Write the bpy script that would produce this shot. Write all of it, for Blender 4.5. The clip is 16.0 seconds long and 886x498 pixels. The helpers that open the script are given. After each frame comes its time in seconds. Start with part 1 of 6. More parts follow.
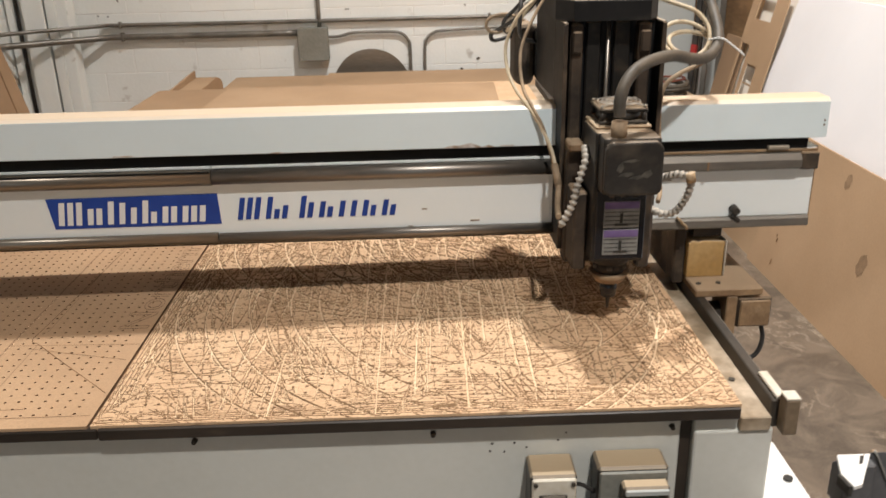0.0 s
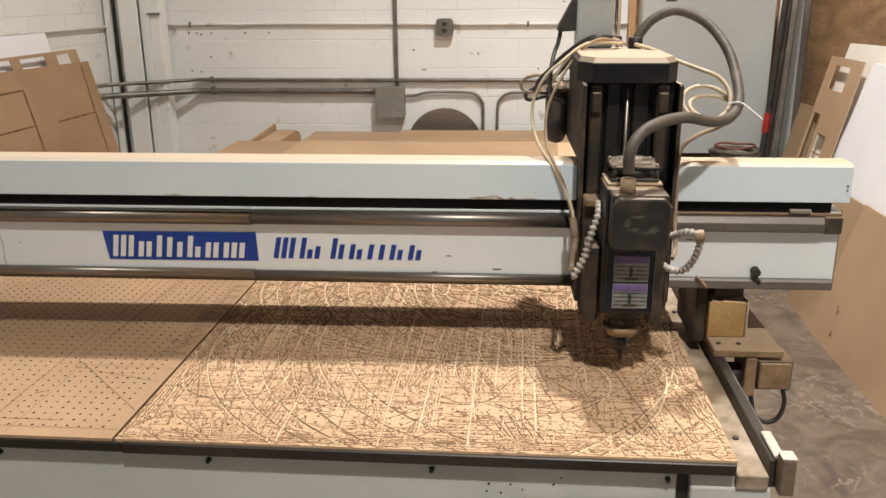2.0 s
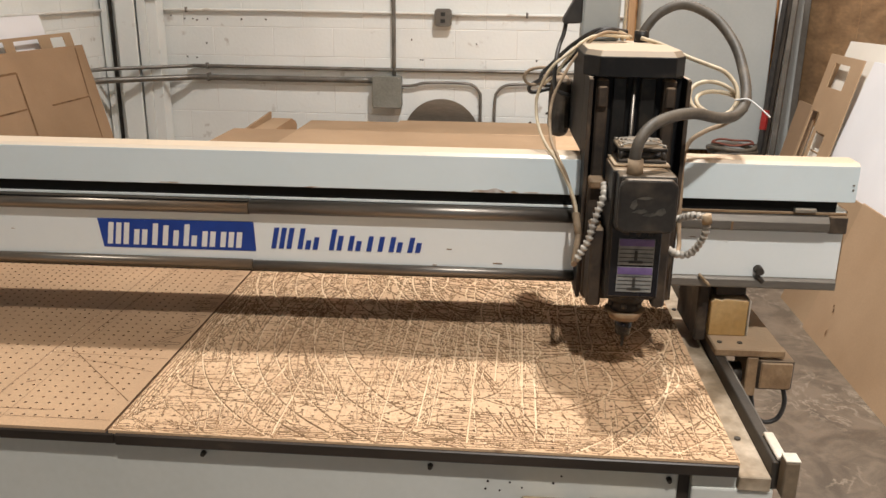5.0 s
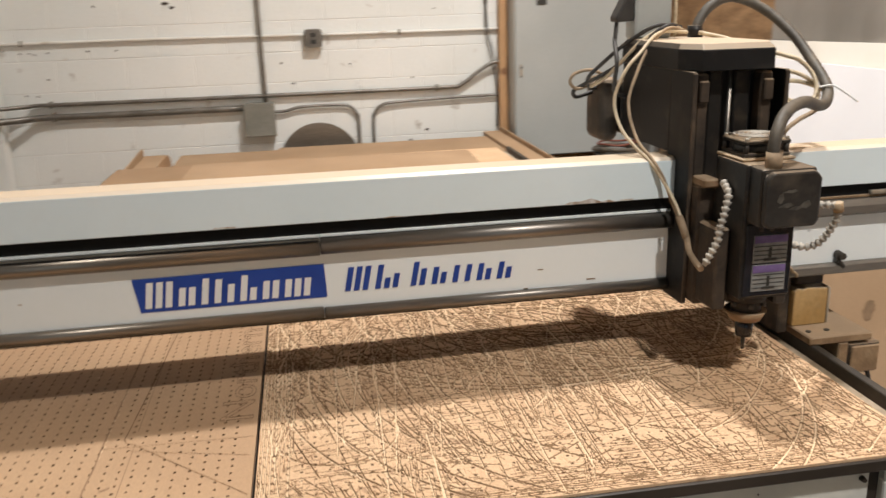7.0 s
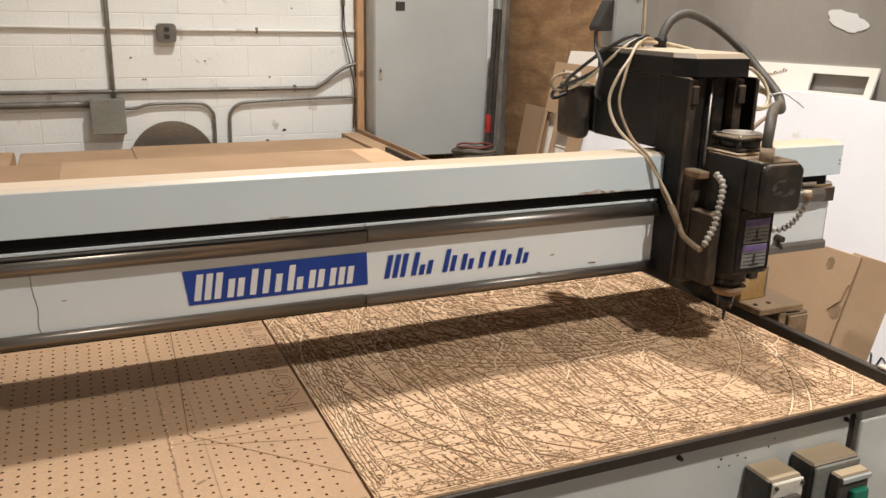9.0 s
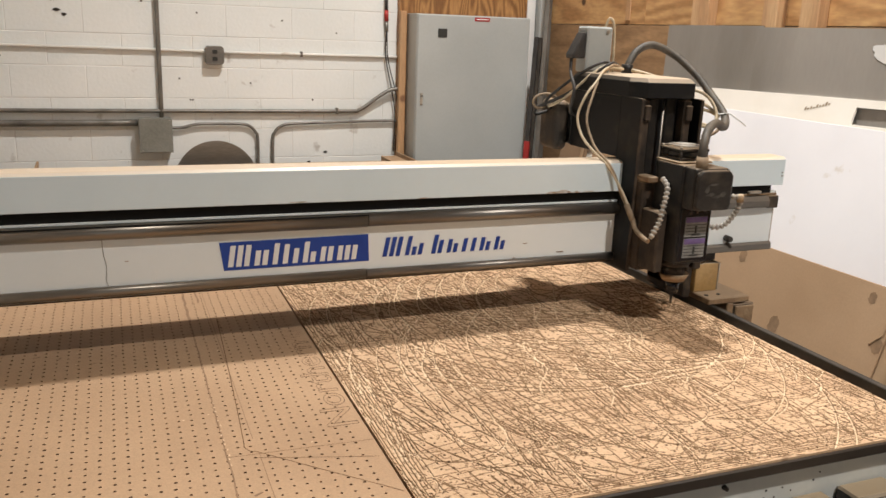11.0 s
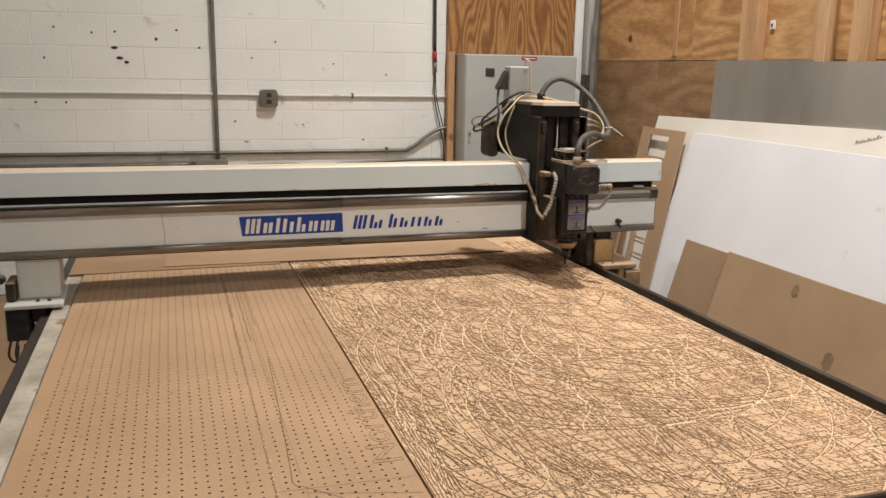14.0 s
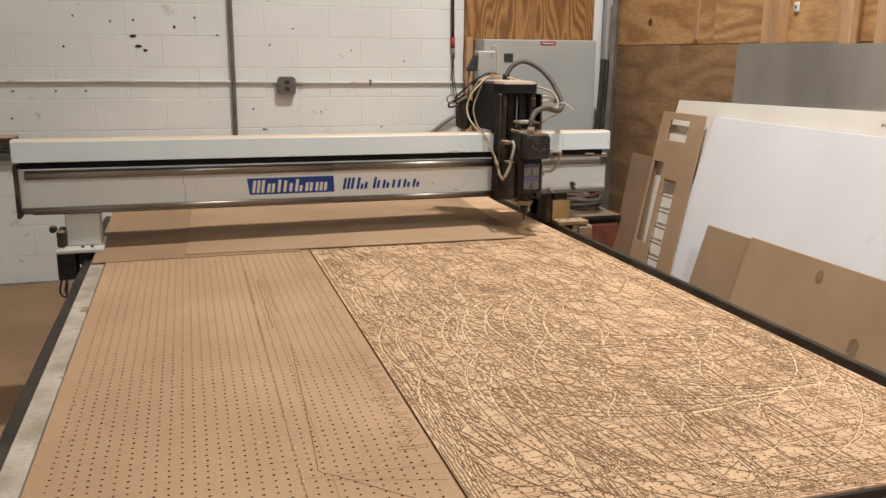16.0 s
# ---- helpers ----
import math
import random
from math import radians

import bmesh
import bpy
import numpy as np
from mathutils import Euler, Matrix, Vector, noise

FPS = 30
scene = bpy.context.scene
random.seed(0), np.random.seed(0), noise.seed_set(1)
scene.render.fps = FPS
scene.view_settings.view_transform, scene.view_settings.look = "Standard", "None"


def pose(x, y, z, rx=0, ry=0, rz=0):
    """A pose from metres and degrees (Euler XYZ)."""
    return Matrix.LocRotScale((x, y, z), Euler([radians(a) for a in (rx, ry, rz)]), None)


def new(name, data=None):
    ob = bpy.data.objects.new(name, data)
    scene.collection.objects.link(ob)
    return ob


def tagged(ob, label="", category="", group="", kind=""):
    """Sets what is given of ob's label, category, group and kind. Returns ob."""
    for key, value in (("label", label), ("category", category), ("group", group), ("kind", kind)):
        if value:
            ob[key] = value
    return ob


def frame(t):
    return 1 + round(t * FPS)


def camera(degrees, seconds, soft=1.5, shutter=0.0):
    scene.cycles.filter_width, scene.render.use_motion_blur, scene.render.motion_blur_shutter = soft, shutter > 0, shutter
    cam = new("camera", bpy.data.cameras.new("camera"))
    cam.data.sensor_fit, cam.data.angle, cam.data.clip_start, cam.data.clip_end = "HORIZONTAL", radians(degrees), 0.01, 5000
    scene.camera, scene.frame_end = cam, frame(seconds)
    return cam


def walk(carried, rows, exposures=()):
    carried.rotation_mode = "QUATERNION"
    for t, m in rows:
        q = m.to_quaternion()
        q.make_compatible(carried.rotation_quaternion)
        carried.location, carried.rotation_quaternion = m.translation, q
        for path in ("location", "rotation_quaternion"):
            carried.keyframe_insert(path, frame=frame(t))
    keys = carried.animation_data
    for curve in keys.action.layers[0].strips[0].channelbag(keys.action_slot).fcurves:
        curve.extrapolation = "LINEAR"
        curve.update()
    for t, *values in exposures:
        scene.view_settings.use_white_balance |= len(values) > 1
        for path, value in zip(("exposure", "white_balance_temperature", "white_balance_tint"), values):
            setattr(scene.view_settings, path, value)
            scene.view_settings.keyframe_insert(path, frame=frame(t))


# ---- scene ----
cam = camera(55.75, 16.0, soft=1.5, shutter=0.5)
PATH = [
    (0.0, 0.0391, -0.0244, 1.5184, 68.815, 1.366, -1.427),
    (0.5, 0.1232, -0.0873, 1.5317, 71.126, 0.116, 1.25),
    (1.0, 0.1701, -0.1036, 1.5289, 73.258, -0.394, 3.619),
    (1.5, 0.1777, -0.1027, 1.5208, 73.675, 0.225, 4.745),
    (2.0, 0.1775, -0.1037, 1.514, 73.005, 0.548, 4.904),
    (2.5, 0.1774, -0.0999, 1.5116, 72.596, 0.51, 5.005),
    (3.0, 0.1795, -0.0953, 1.5121, 72.496, 0.458, 5.059),
    (5.5, 0.1344, -0.0791, 1.5112, 72.384, -0.802, 4.511),
    (6.0, -0.0353, -0.0874, 1.5042, 73.076, 0.964, 1.04),
    (6.5, -0.2402, -0.0056, 1.4754, 72.933, 2.44, -4.61),
    (7.0, -0.4317, 0.1121, 1.475, 73.699, 1.811, -9.537),
    (7.5, -0.622, 0.1686, 1.4666, 73.205, 1.751, -20.289),
    (8.0, -0.7195, 0.1871, 1.4535, 72.26, -2.695, -20.206),
    (8.5, -0.8656, 0.1623, 1.4728, 74.539, -0.604, -23.345),
    (9.0, -0.9384, 0.153, 1.4706, 73.96, -1.128, -23.571),
    (11.5, -0.9992, 0.1244, 1.4899, 75.922, -2.142, -20.307),
    (12.0, -1.0027, 0.1185, 1.4938, 76.283, -2.047, -19.456),
    (12.5, -1.0036, 0.1159, 1.4944, 76.743, -1.803, -18.994),
    (13.0, -1.002, 0.1048, 1.501, 77.161, -1.393, -18.506),
    (13.5, -0.9965, 0.0924, 1.5054, 77.576, -1.167, -18.189),
    (14.0, -0.9926, 0.0857, 1.5068, 77.778, -0.908, -17.862),
    (14.5, -0.9944, 0.0872, 1.5032, 77.555, -0.616, -17.559),
    (15.0, -0.9957, 0.0943, 1.5013, 77.354, -0.513, -17.345),
    (15.5, -1.0007, 0.0985, 1.5006, 77.138, -0.53, -17.128),
    (16.0, -1.0035, 0.1019, 1.5028, 76.873, -0.44, -16.803),
]
walk(cam, [(t, pose(x, y, z, rx, ry, rz)) for t, x, y, z, rx, ry, rz in PATH], [(0, 0.06), (9.0, 0.03), (11.5, -0.14), (13.0, -0.24), (16, -0.32)])

# ---- light: a dim hall, high-bay lamps under a high ceiling ----
world = bpy.data.worlds.new("hall")
scene.world = world
world.use_nodes = True
world.node_tree.nodes["Background"].inputs["Color"].default_value = (1.0, 0.86, 0.72, 1)
world.node_tree.nodes["Background"].inputs["Strength"].default_value = 0.001


def high_bay(x, y, z, watts, size, spread=150, tilt=(0, 0), colour=(1.0, 0.957, 0.91)):
    lamp = bpy.data.lights.new("high_bay_lamp", "AREA")
    lamp.shape, lamp.size, lamp.energy, lamp.color = "DISK", size, watts, colour
    lamp.spread = math.radians(spread)
    ob = new("high_bay_lamp", lamp)
    ob.matrix_world = pose(x, y, z, *tilt)
    return ob


high_bay(0.80, -1.40, 5.70, 184, 0.26, 130, (10, -23))
high_bay(0.80, 2.90, 5.56, 208, 0.28, 150, (6, -5))

# cool fill for the front faces, set in an added, unseen doorway in the south wall
doorway = bpy.data.lights.new("doorway_fill", "AREA")
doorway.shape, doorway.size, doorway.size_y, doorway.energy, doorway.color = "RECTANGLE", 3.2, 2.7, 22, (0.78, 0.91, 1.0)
new("doorway_fill", doorway).matrix_world = pose(-0.2, -5.22, 1.40, 90, 0, 0)


# ---- materials ----
def rgb(v):
    return (*v, 1.0)


def material(name, low, high, rough=0.6, metal=0.0, broad=3.0, fine=60.0, bump=0.15, speck=None, stretch=(1, 1, 1), contrast=(0.35, 0.65),
             swirl=0.0, rough_var=0.12, speck_at=0.66, speck_scale=9.0, fine_amount=0.25, distance=0.004, placed=False):
    """A node material: two colours mixed by broad noise, fine grain over it, optional patches of a third colour, and bump."""
    m = bpy.data.materials.new(name)
    m.use_nodes = True
    n, link = m.node_tree.nodes, m.node_tree.links
    bsdf = n["Principled BSDF"]
    tc = n.new("ShaderNodeTexCoord")
    mp = n.new("ShaderNodeMapping")
    mp.inputs["Scale"].default_value = stretch
    link.new(n.new("ShaderNodeNewGeometry").outputs["Position"] if placed else tc.outputs["Object"], mp.inputs["Vector"])

    def noise_node(scale, detail):
        k = n.new("ShaderNodeTexNoise")
        k.inputs["Scale"].default_value, k.inputs["Detail"].default_value = scale, detail
        k.inputs["Distortion"].default_value = swirl
        link.new(mp.outputs["Vector"], k.inputs["Vector"])
        return k

    a, b = noise_node(broad, 5), noise_node(fine, 3)
    ramp = n.new("ShaderNodeMapRange")
    ramp.inputs["From Min"].default_value, ramp.inputs["From Max"].default_value = contrast
    link.new(a.outputs["Fac"], ramp.inputs["Value"])
    mix = n.new("ShaderNodeMix")
    mix.data_type = "RGBA"
    mix.inputs[6].default_value, mix.inputs[7].default_value = rgb(low), rgb(high)
    link.new(ramp.outputs["Result"], mix.inputs["Factor"])
    grain = n.new("ShaderNodeMix")
    grain.data_type, grain.blend_type = "RGBA", "OVERLAY"
    grain.inputs["Factor"].default_value = fine_amount
    link.new(mix.outputs[2], grain.inputs[6])
    link.new(b.outputs["Fac"], grain.inputs[7])
    out = grain.outputs[2]
    if speck:
        c = noise_node(speck_scale, 6)
        r2 = n.new("ShaderNodeMapRange")
        r2.inputs["From Min"].default_value, r2.inputs["From Max"].default_value = speck_at, speck_at + 0.07
        link.new(c.outputs["Fac"], r2.inputs["Value"])
        m2 = n.new("ShaderNodeMix")
        m2.data_type = "RGBA"
        m2.inputs[7].default_value = rgb(speck)
        link.new(r2.outputs["Result"], m2.inputs["Factor"])
        link.new(out, m2.inputs[6])
        out = m2.outputs[2]
    link.new(out, bsdf.inputs["Base Color"])
    rr = n.new("ShaderNodeMapRange")
    rr.inputs["To Min"].default_value, rr.inputs["To Max"].default_value = max(rough - rough_var, 0.03), min(rough + rough_var, 1)
    link.new(a.outputs["Fac"], rr.inputs["Value"])
    link.new(rr.outputs["Result"], bsdf.inputs["Roughness"])
    bsdf.inputs["Metallic"].default_value = metal
    if bump:
        bp = n.new("ShaderNodeBump")
        bp.inputs["Strength"].default_value, bp.inputs["Distance"].default_value = bump, distance
        link.new(b.outputs["Fac"], bp.inputs["Height"])
        link.new(bp.outputs["Normal"], bsdf.inputs["Normal"])
    return m


def dusty(m, dust, low=0.15, high=0.85, amount=0.9, patchy=0.55):
    """Dust that has settled on what faces up."""
    n, link = m.node_tree.nodes, m.node_tree.links
    bsdf = n["Principled BSDF"]
    source = bsdf.inputs["Base Color"].links[0].from_socket
    geo, sep, tc, no = n.new("ShaderNodeNewGeometry"), n.new("ShaderNodeSeparateXYZ"), n.new("ShaderNodeTexCoord"), n.new("ShaderNodeTexNoise")
    no.inputs["Scale"].default_value, no.inputs["Detail"].default_value = 22, 6
    link.new(tc.outputs["Object"], no.inputs["Vector"])
    link.new(geo.outputs["True Normal"], sep.inputs["Vector"])
    up = n.new("ShaderNodeMapRange")
    up.inputs["From Min"].default_value, up.inputs["From Max"].default_value, up.inputs["To Max"].default_value = low, high, amount
    link.new(sep.outputs["Z"], up.inputs["Value"])
    patch = n.new("ShaderNodeMapRange")
    patch.inputs["From Min"].default_value, patch.inputs["From Max"].default_value, patch.inputs["To Max"].default_value = 0.52, 0.75, patchy
    link.new(no.outputs["Fac"], patch.inputs["Value"])
    add = n.new("ShaderNodeMath")
    add.operation, add.use_clamp = "MAXIMUM", True
    link.new(up.outputs["Result"], add.inputs[0])
    link.new(patch.outputs["Result"], add.inputs[1])
    mix = n.new("ShaderNodeMix")
    mix.data_type = "RGBA"
    mix.inputs[7].default_value = rgb(dust)
    link.new(add.outputs[0], mix.inputs["Factor"])
    link.new(source, mix.inputs[6])
    link.new(mix.outputs[2], bsdf.inputs["Base Color"])
    return m


def wooden(name, low, high, knot, along="Z", scale=7.0, distortion=9.0, stretch=0.12, rough=0.6):
    """Sawn veneer: stretched rings, fine pores, knots, and a shade of its own for each sheet."""
    m = bpy.data.materials.new(name)
    m.use_nodes = True
    n, link = m.node_tree.nodes, m.node_tree.links
    bsdf = n["Principled BSDF"]
    tc, mp, info = n.new("ShaderNodeTexCoord"), n.new("ShaderNodeMapping"), n.new("ShaderNodeObjectInfo")
    mp.inputs["Scale"].default_value = [stretch if k == along else 1.0 for k in "XYZ"]
    link.new(tc.outputs["Object"], mp.inputs["Vector"])
    off = n.new("ShaderNodeVectorMath")
    link.new(mp.outputs["Vector"], off.inputs[0])
    link.new(info.outputs["Random"], off.inputs[1])
    base = n.new("ShaderNodeTexNoise")
    base.inputs["Scale"].default_value, base.inputs["Detail"].default_value = scale * 0.45, 2
    link.new(off.outputs[0], base.inputs["Vector"])
    rings = n.new("ShaderNodeMath")
    rings.operation = "MULTIPLY"
    rings.inputs[1].default_value = distortion * 6
    link.new(base.outputs["Fac"], rings.inputs[0])
    sine = n.new("ShaderNodeMath")
    sine.operation = "SINE"
    link.new(rings.outputs[0], sine.inputs[0])
    rmp = n.new("ShaderNodeMapRange")
    rmp.inputs["From Min"].default_value, rmp.inputs["From Max"].default_value = -1.1, 1.3
    link.new(sine.outputs[0], rmp.inputs["Value"])
    mix = n.new("ShaderNodeMix")
    mix.data_type = "RGBA"
    mix.inputs[6].default_value, mix.inputs[7].default_value = rgb(high), rgb(low)
    link.new(rmp.outputs["Result"], mix.inputs["Factor"])
    pores = n.new("ShaderNodeTexNoise")
    pores.inputs["Scale"].default_value, pores.inputs["Detail"].default_value = scale * 12, 4
    link.new(off.outputs[0], pores.inputs["Vector"])
    g = n.new("ShaderNodeMix")
    g.data_type, g.blend_type = "RGBA", "OVERLAY"
    g.inputs["Factor"].default_value = 0.45
    link.new(mix.outputs[2], g.inputs[6])
    link.new(pores.outputs["Fac"], g.inputs[7])
    vor = n.new("ShaderNodeTexVoronoi")
    vor.inputs["Scale"].default_value = 2.6
    shift = n.new("ShaderNodeVectorMath")
    shift.operation = "SCALE"
    shift.inputs["Scale"].default_value = 17.0
    link.new(info.outputs["Random"], shift.inputs[0])
    place = n.new("ShaderNodeVectorMath")
    link.new(tc.outputs["Object"], place.inputs[0])
    link.new(shift.outputs[0], place.inputs[1])
    link.new(place.outputs[0], vor.inputs["Vector"])
    kn = n.new("ShaderNodeMapRange")
    kn.inputs["From Min"].default_value, kn.inputs["From Max"].default_value = 0.09, 0.05
    link.new(vor.outputs["Distance"], kn.inputs["Value"])
    km = n.new("ShaderNodeMix")
    km.data_type = "RGBA"
    km.inputs[7].default_value = rgb(knot)
    link.new(kn.outputs["Result"], km.inputs["Factor"])
    link.new(g.outputs[2], km.inputs[6])
    link.new(km.outputs[2], bsdf.inputs["Base Color"])
    bsdf.inputs["Roughness"].default_value = rough
    bp = n.new("ShaderNodeBump")
    bp.inputs["Strength"].default_value, bp.inputs["Distance"].default_value = 0.12, 0.003
    link.new(pores.outputs["Fac"], bp.inputs["Height"])
    link.new(bp.outputs["Normal"], bsdf.inputs["Normal"])
    return m


def concrete(name, low, high, smear):
    """A trodden floor: cloudy stains with firm edges, fine grit, and thin pale drag marks that break off."""
    m = bpy.data.materials.new(name)
    m.use_nodes = True
    n, link = m.node_tree.nodes, m.node_tree.links
    bsdf, tc = n["Principled BSDF"], n.new("ShaderNodeTexCoord")

    def cloud(scale, detail, rough, distortion, low_at, high_at):
        k, span = n.new("ShaderNodeTexNoise"), n.new("ShaderNodeMapRange")
        k.inputs["Scale"].default_value, k.inputs["Detail"].default_value = scale, detail
        k.inputs["Roughness"].default_value, k.inputs["Distortion"].default_value = rough, distortion
        link.new(tc.outputs["Object"], k.inputs["Vector"])
        span.inputs["From Min"].default_value, span.inputs["From Max"].default_value = low_at, high_at
        link.new(k.outputs["Fac"], span.inputs["Value"])
        return k, span

    def mixed(a, b, fac):
        x = n.new("ShaderNodeMix")
        x.data_type = "RGBA"
        link.new(fac, x.inputs["Factor"])
        for socket, value in ((x.inputs[6], a), (x.inputs[7], b)):
            if isinstance(value, tuple):
                socket.default_value = rgb(value)
            else:
                link.new(value, socket)
        return x.outputs[2]

    _, stain = cloud(7.0, 8, 0.62, 0.8, 0.39, 0.61)
    _, broad = cloud(1.7, 4, 0.5, 0.4, 0.35, 0.68)
    grit, fine = cloud(130, 3, 0.6, 0.0, 0.35, 0.70)
    vein, _ = cloud(5.0, 5, 0.55, 1.3, 0, 1)
    _, where = cloud(2.6, 3, 0.5, 0.0, 0.48, 0.66)
    mid = tuple((p + q) / 2 for p, q in zip(low, high))
    ground = mixed(mixed(low, mid, fine.outputs["Result"]), mixed(mid, high, fine.outputs["Result"]), stain.outputs["Result"])
    warm = mixed(ground, tuple(v * w for v, w in zip(mid, (1.15, 1.02, 0.86))), broad.outputs["Result"])
    ground = n.new("ShaderNodeMix")
    ground.data_type = "RGBA"
    ground.inputs["Factor"].default_value = 0.35
    link.new(mixed(low, high, stain.outputs["Result"]), ground.inputs[6])
    link.new(warm, ground.inputs[7])
    off, size = n.new("ShaderNodeMath"), n.new("ShaderNodeMath")
    off.operation, size.operation = "SUBTRACT", "ABSOLUTE"
    off.inputs[1].default_value = 0.5
    link.new(vein.outputs["Fac"], off.inputs[0])
    link.new(off.outputs[0], size.inputs[0])
    thin = n.new("ShaderNodeMapRange")
    thin.inputs["From Min"].default_value, thin.inputs["From Max"].default_value = 0.026, 0.002
    link.new(size.outputs[0], thin.inputs["Value"])
    both = n.new("ShaderNodeMath")
    both.operation = "MULTIPLY"
    link.new(thin.outputs["Result"], both.inputs[0])
    link.new(where.outputs["Result"], both.inputs[1])
    link.new(mixed(ground.outputs[2], smear, both.outputs[0]), bsdf.inputs["Base Color"])
    bsdf.inputs["Roughness"].default_value = 0.6
    bp = n.new("ShaderNodeBump")
    bp.inputs["Strength"].default_value, bp.inputs["Distance"].default_value = 0.25, 0.004
    link.new(grit.outputs["Fac"], bp.inputs["Height"])
    link.new(bp.outputs["Normal"], bsdf.inputs["Normal"])
    return m


DUST = (0.46, 0.33, 0.21)
M = {}
M["wall"] = material("painted_block", (0.79, 0.815, 0.795), (0.87, 0.89, 0.87), 0.55, broad=1.1, fine=45, bump=0.40, speck=(0.56, 0.54, 0.50), speck_at=0.67, speck_scale=7, fine_amount=0.12, placed=True)
M["joint"] = material("painted_mortar", (0.70, 0.69, 0.66), (0.82, 0.82, 0.80), 0.7, broad=2, fine=50, bump=0.4)
M["plaster"] = material("hall_plaster", (0.10, 0.09, 0.08), (0.15, 0.135, 0.12), 0.8, broad=0.6, fine=20)
M["ceiling"] = material("hall_ceiling", (0.05, 0.048, 0.045), (0.08, 0.077, 0.073), 0.8, broad=0.6, fine=20)
M["floor"] = concrete("worn_concrete", (0.076, 0.058, 0.042), (0.165, 0.128, 0.094), (0.28, 0.23, 0.174))
M["white"] = material("white_enamel", (0.77, 0.81, 0.80), (0.84, 0.87, 0.86), 0.38, broad=2.2, fine=90, bump=0.03, speck=(0.55, 0.47, 0.36), speck_at=0.73, speck_scale=7, fine_amount=0.06)
M["cover"] = dusty(material("grey_white_sheet_metal", (0.70, 0.80, 0.83), (0.78, 0.87, 0.895), 0.35, broad=2.0, fine=80, bump=0.02, speck=(0.55, 0.45, 0.33), speck_at=0.74, speck_scale=6, fine_amount=0.05), (0.66, 0.52, 0.37), 0.35, 0.9, 0.95, 0.04)
M["panel"] = material("off_white_panel", (0.60, 0.60, 0.55), (0.68, 0.68, 0.63), 0.42, broad=1.8, fine=70, bump=0.03, speck=(0.48, 0.43, 0.34), speck_at=0.70, speck_scale=5, fine_amount=0.08)
M["rail"] = material("worn_steel_rail", (0.20, 0.175, 0.15), (0.40, 0.37, 0.335), 0.40, 0.9, broad=5, fine=180, bump=0.02, stretch=(0.15, 1, 1), rough_var=0.05, speck=(0.30, 0.24, 0.18), speck_at=0.68, speck_scale=10, fine_amount=0.15)
M["rail_beige"] = material("worn_beige_rail", (0.21, 0.18, 0.145), (0.36, 0.32, 0.27), 0.36, 0.8, broad=5, fine=160, bump=0.02, stretch=(0.15, 1, 1), rough_var=0.08, speck=(0.20, 0.155, 0.11), speck_at=0.66, speck_scale=8, fine_amount=0.15)
M["rail_dull"] = material("dull_steel_rail", (0.24, 0.22, 0.19), (0.36, 0.33, 0.29), 0.38, 0.8, broad=6, fine=160, bump=0.03, stretch=(0.15, 1, 1), speck=DUST, speck_at=0.68)
M["dark_steel"] = material("dark_oiled_steel", (0.030, 0.025, 0.020), (0.070, 0.057, 0.044), 0.58, 0.25, broad=8, fine=120, bump=0.05)
M["black"] = dusty(material("dusty_black_enamel", (0.012, 0.011, 0.010), (0.028, 0.025, 0.022), 0.42, 0.1, broad=9, fine=110, bump=0.06), (0.40, 0.30, 0.20), 0.55, 0.95, 0.75, 0.12)
M["tower"] = dusty(material("black_tower_paint", (0.005, 0.005, 0.0052), (0.012, 0.0115, 0.0115), 0.6, 0.0, broad=7, fine=90, bump=0.06), (0.56, 0.45, 0.33), 0.55, 0.95, 0.95, 0.035)
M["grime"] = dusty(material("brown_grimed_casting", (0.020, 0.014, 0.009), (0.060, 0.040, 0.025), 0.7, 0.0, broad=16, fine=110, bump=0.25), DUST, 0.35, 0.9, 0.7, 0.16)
M["charcoal"] = dusty(material("charcoal_box_paint", (0.022, 0.020, 0.018), (0.046, 0.041, 0.036), 0.45, 0.15, broad=10, fine=90, bump=0.05), (0.30, 0.23, 0.16), 0.6, 0.95, 0.5, 0.15)
M["scuffed"] = material("rubbed_charcoal", (0.040, 0.036, 0.030), (0.085, 0.077, 0.062), 0.6, broad=60, fine=120, bump=0.05)
M["block_tan"] = dusty(material("dust_caked_casting", (0.25, 0.165, 0.088), (0.40, 0.285, 0.165), 0.85, 0.0, broad=14, fine=120, bump=0.4), (0.50, 0.39, 0.27), 0.3, 0.9, 0.8)
M["grime_tan"] = dusty(material("brown_dusty_casting", (0.19, 0.113, 0.057), (0.33, 0.215, 0.115), 0.8, 0.0, broad=14, fine=120, bump=0.35), (0.44, 0.33, 0.22), 0.3, 0.9, 0.7, 0.4)
M["frame_top"] = material("dust_smeared_steel", (0.26, 0.195, 0.125), (0.52, 0.42, 0.31), 0.6, 0.05, broad=11, fine=90, bump=0.12, speck=(0.20, 0.15, 0.10), speck_at=0.66, contrast=(0.40, 0.60))
M["amber"] = dusty(material("amber_plastic_block", (0.36, 0.215, 0.072), (0.50, 0.33, 0.145), 0.5, 0.0, broad=9, fine=90, bump=0.1, speck=(0.30, 0.18, 0.07), speck_at=0.66, speck_scale=14), (0.56, 0.44, 0.30), 0.3, 0.9, 0.7, 0.15)
M["rail_grey"] = material("dull_grey_rail", (0.16, 0.145, 0.125), (0.25, 0.23, 0.20), 0.52, 0.55, broad=6, fine=160, bump=0.03, stretch=(0.15, 1, 1), speck=(0.34, 0.26, 0.17), speck_at=0.70)
